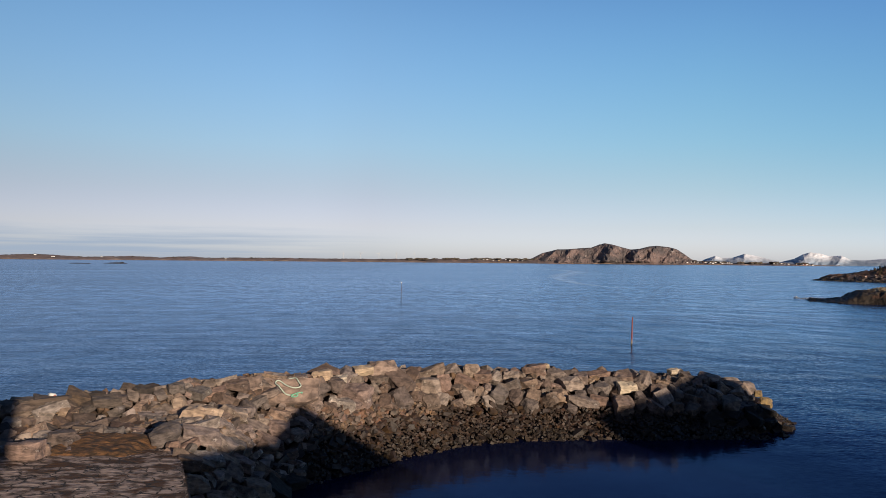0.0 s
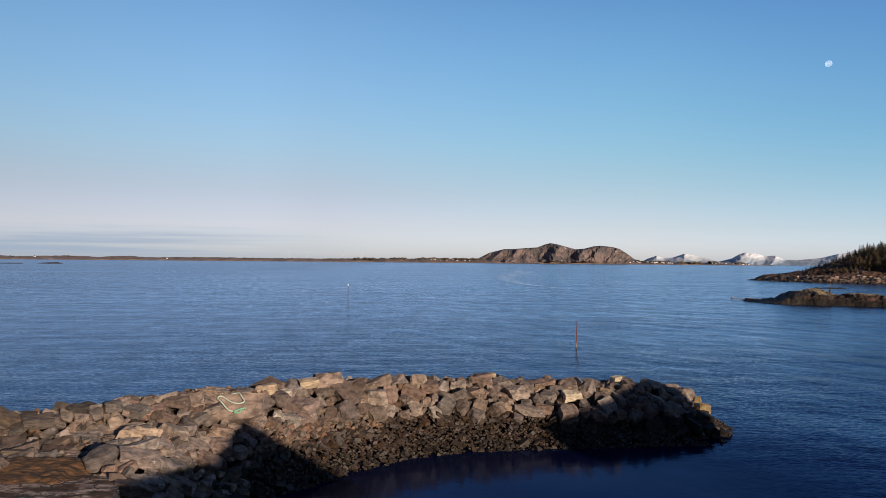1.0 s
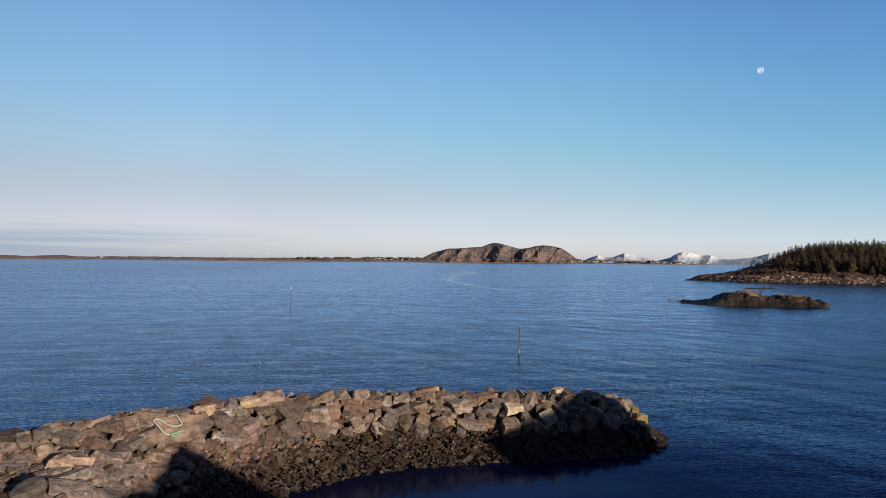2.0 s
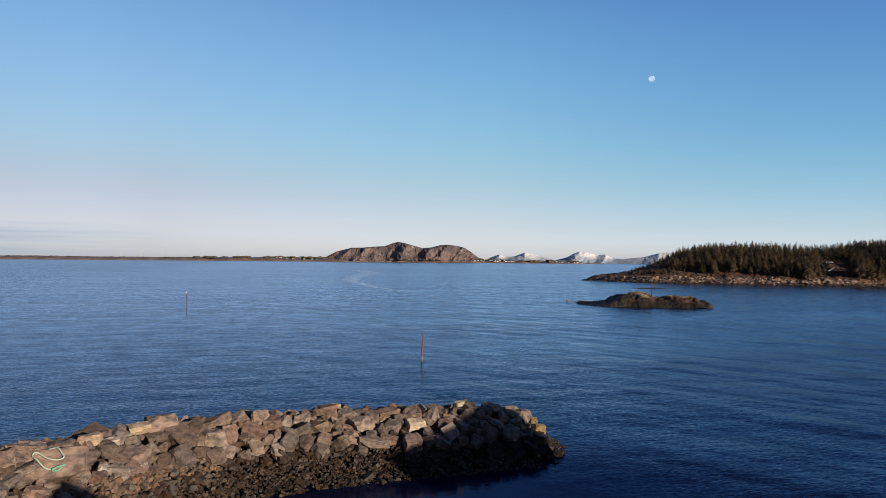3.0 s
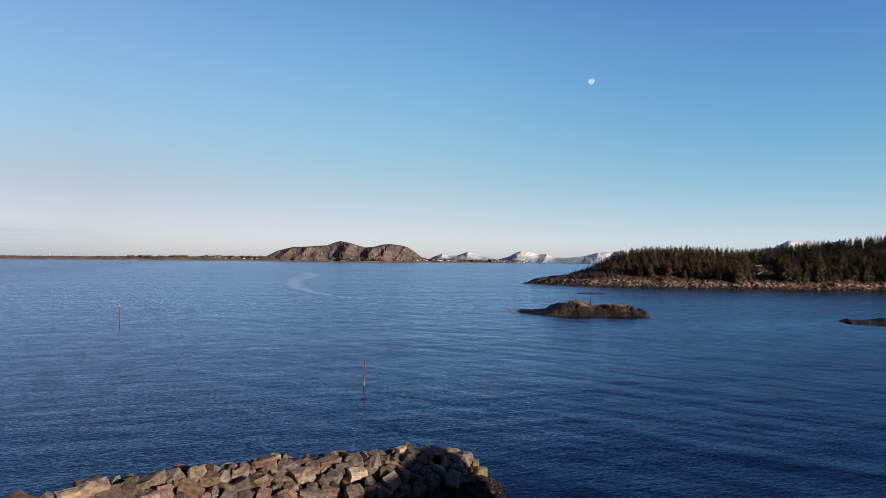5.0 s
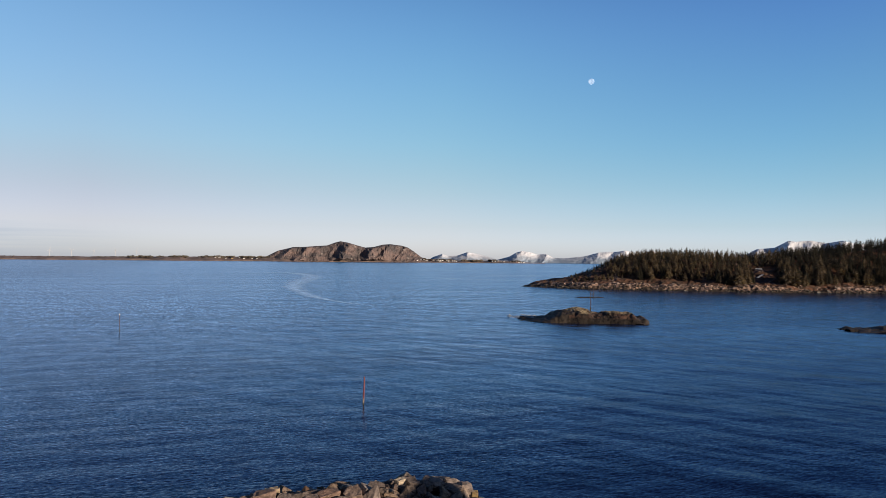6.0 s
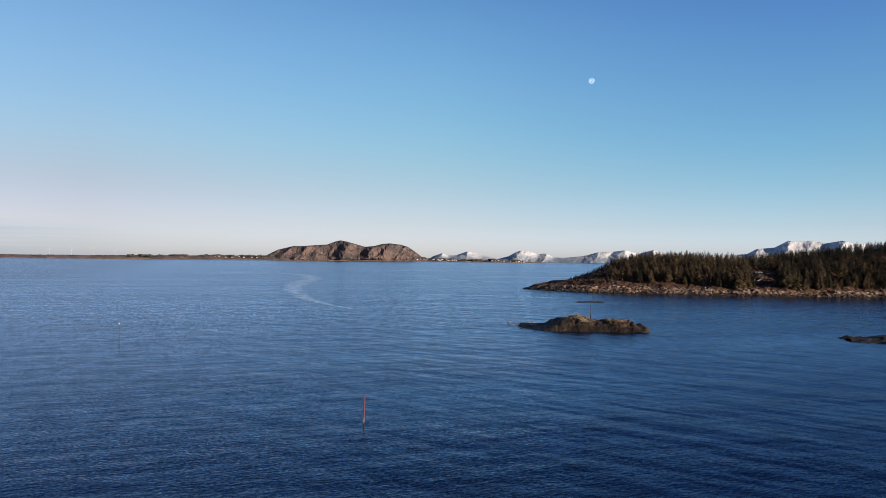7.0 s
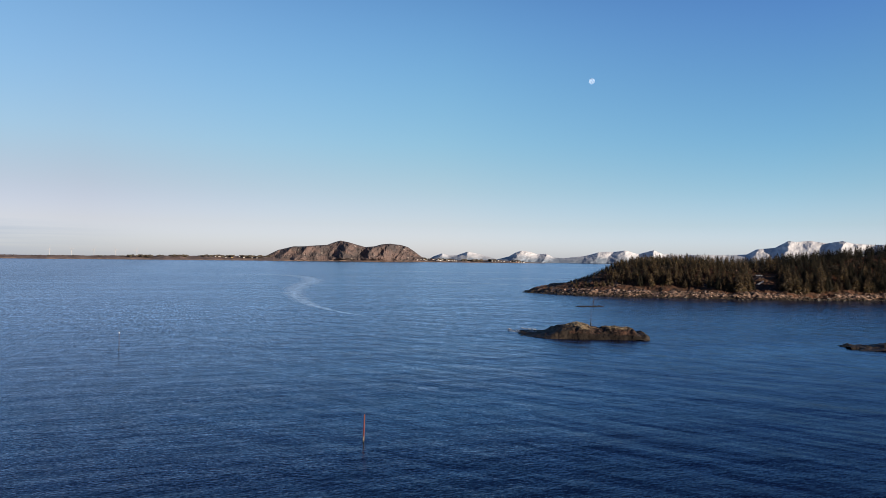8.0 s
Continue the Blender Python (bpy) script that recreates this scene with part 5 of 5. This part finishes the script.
def ribbon(name, label, path, widths, material, z, seed, crest=0.0):
    """A strip that winds over the water, with an uneven rim."""
    pts = []
    for i in range(len(path) - 1):
        p0, p1, p2, p3 = (Vector((*path[max(0, min(len(path) - 1, k))], 0)) for k in (i - 1, i, i + 1, i + 2))
        for j in range(12):
            t = j / 12
            pts.append((0.5 * (2 * p1 + (p2 - p0) * t + (2 * p0 - 5 * p1 + 4 * p2 - p3) * t * t + (3 * p1 - p0 - 3 * p2 + p3) * t ** 3), widths[i] + (widths[i + 1] - widths[i]) * t))
    v, f = [], []
    for i, (p, w) in enumerate(pts):
        q = pts[min(i + 1, len(pts) - 1)][0] - pts[max(i - 1, 0)][0]
        side = Vector((-q.y, q.x, 0)).normalized()
        a, b = w * (1 + 0.5 * fbm(i * 0.35, seed, 1)), w * (1 + 0.5 * fbm(i * 0.35, seed, 9))
        v += [p + side * (a * k if k > 0 else b * k) + Vector((0, 0, z + crest * (1 - abs(k)) * (1 + 0.8 * fbm(i * 0.5, seed + k, 4)))) for k in (-1, -0.5, 0, 0.5, 1)]
        if i:
            f += [(5 * i - 5 + k, 5 * i - 4 + k, 5 * i + 1 + k, 5 * i + k) for k in range(4)]
    ob = mesh_ob(name, v, f, material)
    rim = ob.data.attributes.new("rim", "FLOAT", "POINT")
    fade = [min(1.0, i / 8, (len(pts) - 1 - i) / 8) for i in range(len(pts))]
    rim.data.foreach_set("value", [k * fade[i] for i in range(len(pts)) for k in (0.0, 0.7, 1.0, 0.7, 0.0)])
    return tagged(ob, label, "water", kind="structure")


ribbon("water_wake", "pale smooth wake winding over the sea", [(20, 790), (62, 781), (94, 758), (105, 692), (95, 573), (72, 480), (56, 399), (48, 327), (46, 279), (49, 241), (56, 216)],
       [3.5, 5, 7.5, 10, 11, 9.5, 7, 5, 3, 1.6, 0.6], SLICK, 0.03, 1)
for k, (pa, wd) in enumerate((([(150, 1040), (330, 960), (520, 850), (640, 760)], [4, 14, 14, 4]), ([(190, 620), (270, 600), (350, 560)], [2, 6, 2]), ([(100, 700), (190, 690), (280, 640)], [1.5, 4, 1.5]),
                              ([(85, 330), (130, 300), (170, 262)], [0.8, 2.2, 0.8]), ([(150, 520), (215, 500), (290, 455)], [1, 3.2, 1]), ([(185, 575), (198, 530), (214, 492), (234, 445)], [2, 6, 6, 2]), ([(250, 655), (300, 632), (350, 605), (385, 590)], [4, 17, 17, 4]), ([(780, 1730), (880, 1690), (980, 1630), (1050, 1590)], [20, 90, 90, 20]))):
    ribbon("water_slick", "pale smooth streak on the sea", pa, wd, SLICK, 0.03, 10 + k)
ribbon("water_foam", "white surf breaking on the islet", [(78.5, 169.0), (79.6, 165.8), (81.4, 163.0), (83.6, 161.0)], [0.4, 1.5, 1.7, 0.4], FOAM, 0.06, 30, 0.4)
ribbon("water_foam", "white surf breaking on the islet", [(84.5, 173.9), (85.1, 170.6), (86.6, 168.7)], [0.3, 0.7, 0.3], FOAM, 0.06, 33, 0.15)


# ---------------------------------------------------------------- poles on the rocks
def pole(x, y, z, h, label):
    e = tagged(empty("pole", (x, y, z)), label, "pole")
    part("shaft", tube_bm([(0, 0, -1.0), (0, 0, h)], [0.075, 0.05], 8), STAKE_RUST, e)
    part("foot", tube_bm([(0, 0, -1.2), (0, 0, 0.5)], [0.2, 0.13], 8), STAKE_DARK, e)
    return e


pole(93.5, 153.5, 2.6, 4.2, "thin rusty red pole standing on the islet")
pole(151.7, 247.1, 0.1, 4.8, "thin rusty red pole standing on an awash rock")

# ---------------------------------------------------------------- houses behind, on the land
house("boathouse", 15.6, -9.5, 2.3, 9.5, 6.4, 4.9, 2.7, -60, GREYWALL, "grey boarded boathouse with a steep roof on the shore")


def shed(x, y, z0, length, width, low, high, turn, label):
    """A boarded shed under a single roof slope."""
    e = tagged(empty("boathouse", (x, y, z0)), label, "house")
    e.rotation_euler = (0, 0, radians(turn))
    for name, lift, thick, grow, material in (("wall", 0.0, None, 0.0, GREYWALL), ("roof", 0.0, 0.25, 0.3, ROOFING)):
        bm = bmesh.new()
        lx, wy = length / 2 + grow, width / 2 + grow
        tops = [bm.verts.new((sx * lx, sy * wy, (high if sy > 0 else low) + (thick or 0))) for sx, sy in ((-1, -1), (1, -1), (1, 1), (-1, 1))]
        base = [bm.verts.new((v.co.x, v.co.y, 0 if thick is None else v.co.z - thick)) for v in tops]
        bm.faces.new(tops)
        bm.faces.new(base[::-1])
        for i in range(4):
            bm.faces.new((base[i], base[(i + 1) % 4], tops[(i + 1) % 4], tops[i]))
        part(name, bm, material, e)
    return e


house("warehouse", 3.2, -14.5, 2.3, 11.0, 6.6, 8.4, 2.6, -60, GREYWALL, "tall grey boarded warehouse with a pitched roof on the shore")
shed(12.42, -11.27, 2.3, 7.0, 3.25, 6.4, 6.3, -60, "low grey boarded lean-to beside the boathouse")
shed(35.77, -8.05, 2.3, 9.0, 8.0, 7.28, 9.08, -60, "broad grey boarded boathouse with one roof slope on the shore")

# ---------------------------------------------------------------- old snow in the wood, and the rope on the stones
bpy.context.view_layer.update()


def snow_patch(cx, cy, rx, ry, seed):
    def point(u, v):
        a, k = u * math.tau, v * (1 + 0.4 * fbm(math.cos(u * math.tau) * 1.5, math.sin(u * math.tau) * 1.5, seed))
        x, y = cx + rx * k * math.cos(a), cy + ry * k * math.sin(a)
        return (x, y, island_height(x, y) + 0.25 * (1 - v) + 0.06)
    v, f = sheet(24, 6, point)
    return tagged(mesh_ob("snow_patch", v, f, SNOWFIELD), "patch of old snow in a gap of the wood", "snow")


SNOWFIELD = mat("old_snow", (0.62, 0.64, 0.68), 0.8, color2=(0.36, 0.36, 0.37), scale=0.6)
snow_patch(281, 296, 2.4, 1.2, 2)
snow_patch(288, 304, 2.4, 1.2, 5)


def rest(x, y, up):
    """The point on whatever lies under (x, y)."""
    hit, place, _, _, _, _ = scene.ray_cast(bpy.context.evaluated_depsgraph_get(), Vector((x, y, 8)), Vector((0, 0, -1)))
    return Vector((x, y, (place.z if hit else 3.0) + up))


def smooth_path(points, steps):
    out = []
    for i in range(len(points) - 1):
        p0, p1, p2, p3 = (Vector((*points[max(0, min(len(points) - 1, k))], 0)) for k in (i - 1, i, i + 1, i + 2))
        for j in range(steps):
            t = j / steps
            out.append(0.5 * (2 * p1 + (p2 - p0) * t + (2 * p0 - 5 * p1 + 4 * p2 - p3) * t * t + (3 * p1 - p0 - 3 * p2 + p3) * t ** 3))
    return out


rope = tagged(empty("rope", (-6.9, 29.0, 2.9)), "pale mint-green rope lying in loops on the stones", "rope")
HOME = Vector((6.9, -29.0, -2.9))
for name, points, thick, material, words in (
        ("strand", [(-6.95, 29.28), (-6.72, 29.24), (-6.50, 29.01), (-6.35, 28.81), (-6.43, 28.70), (-6.66, 28.66), (-6.96, 28.77), (-7.20, 28.91), (-7.34, 28.88), (-7.36, 28.73), (-7.14, 28.53), (-6.87, 28.35), (-6.64, 28.34)], 0.027, ROPE, "pale mint strand"),
        ("knot", [(-6.64, 28.34), (-6.51, 28.39), (-6.37, 28.36), (-6.45, 28.30), (-6.61, 28.30), (-6.53, 28.38), (-6.37, 28.43), (-6.24, 28.53), (-6.25, 28.46)], 0.026, ROPEGREEN, "bright green tangled end")):
    pts = [rest(p.x, p.y, 0.05) for p in smooth_path(points, 7)]
    for _ in range(14):                          # the rope spans the gaps and lies over the stones
        pts = [pts[0]] + [Vector((b.x, b.y, (a.z + 2 * b.z + c.z) / 4)) for a, b, c in zip(pts, pts[1:], pts[2:])] + [pts[-1]]
    pts = [Vector((p.x, p.y, max(p.z + 0.03, p.z * 0.5 + 0.5 * rest(p.x, p.y, 0.05).z))) for p in pts]
    part(name, tube_bm([p + HOME for p in pts], [thick] * len(pts), 6), material, rope, words)

# ---------------------------------------------------------------- washed up on the stones
DRIFTWOOD = mat("grey_driftwood", (0.125, 0.092, 0.072), 0.9, color2=(0.07, 0.052, 0.042), scale=2.0, bump=0.01, bump_scale=9.0, stretch=(0.6, 8, 8))
PLASTIC_RED = mat("faded_red_plastic", (0.36, 0.10, 0.07), 0.5, color2=(0.25, 0.08, 0.06), scale=5.0)


def driftwood(ax, ay, bx, by, wide, thick, seed):
    """A worn plank that lies across the stones, its ends broken unevenly."""
    rnd = random.Random(seed)
    high = [rest(ax + (bx - ax) * k / 8, ay + (by - ay) * k / 8, 0.0).z for k in range(9)]
    a, b = Vector((ax, ay, max(high[:4]))), Vector((bx, by, max(high[5:])))
    way = b - a
    bm = bmesh.new()
    bmesh.ops.create_cube(bm, size=1.0, matrix=Matrix.Diagonal((way.length, wide, thick, 1)))
    bmesh.ops.subdivide_edges(bm, edges=[e for e in bm.edges if abs((e.verts[0].co - e.verts[1].co).x) > 0.1], cuts=5)
    for v in bm.verts:
        v.co += Vector((rnd.gauss(0, 0.02), rnd.gauss(0, 0.012), rnd.gauss(0, 0.008)))
        if abs(v.co.x) > way.length * 0.49:
            v.co.x += rnd.uniform(-0.06, 0.03)
    ob = part("driftwood", bm, DRIFTWOOD)
    ob.matrix_basis = Matrix.LocRotScale((a + b) / 2 + Vector((0, 0, thick * 0.45)), way.to_track_quat("X", "Z"), None)
    return tagged(ob, "weathered grey driftwood plank lying across the stones", "driftwood", "driftwood on the breakwater")


driftwood(-12.4, 22.85, -11.0, 23.0, 0.20, 0.08, 3)
driftwood(-14.6, 24.3, -13.4, 24.5, 0.26, 0.12, 4)


def canister(x, y, turn):
    """A crushed plastic canister: dented body, neck and cap."""
    e = tagged(empty("canister", rest(x, y, 0.10)), "crushed white plastic canister with a faded red cap on the stones", "canister")
    e.rotation_euler = (radians(80), radians(15), radians(turn))
    bm = box_bm(0, 0, 0, 0.26, 0.17, 0.36, 0.035)
    for v in bm.verts:
        v.co *= 1 + 0.22 * noise.noise(v.co * 6)
    part("body", bm, TOPWHITE, e)
    neck = part("neck", tube_bm([(0.05, 0, 0.16), (0.05, 0, 0.22)], [0.032, 0.028], 10), TOPWHITE, e)
    part("cap", tube_bm([(0.05, 0, 0.215), (0.05, 0, 0.26)], [0.040, 0.038], 10), PLASTIC_RED, neck, "faded red screw cap")
    return e


canister(-14.6, 25.5, 35)
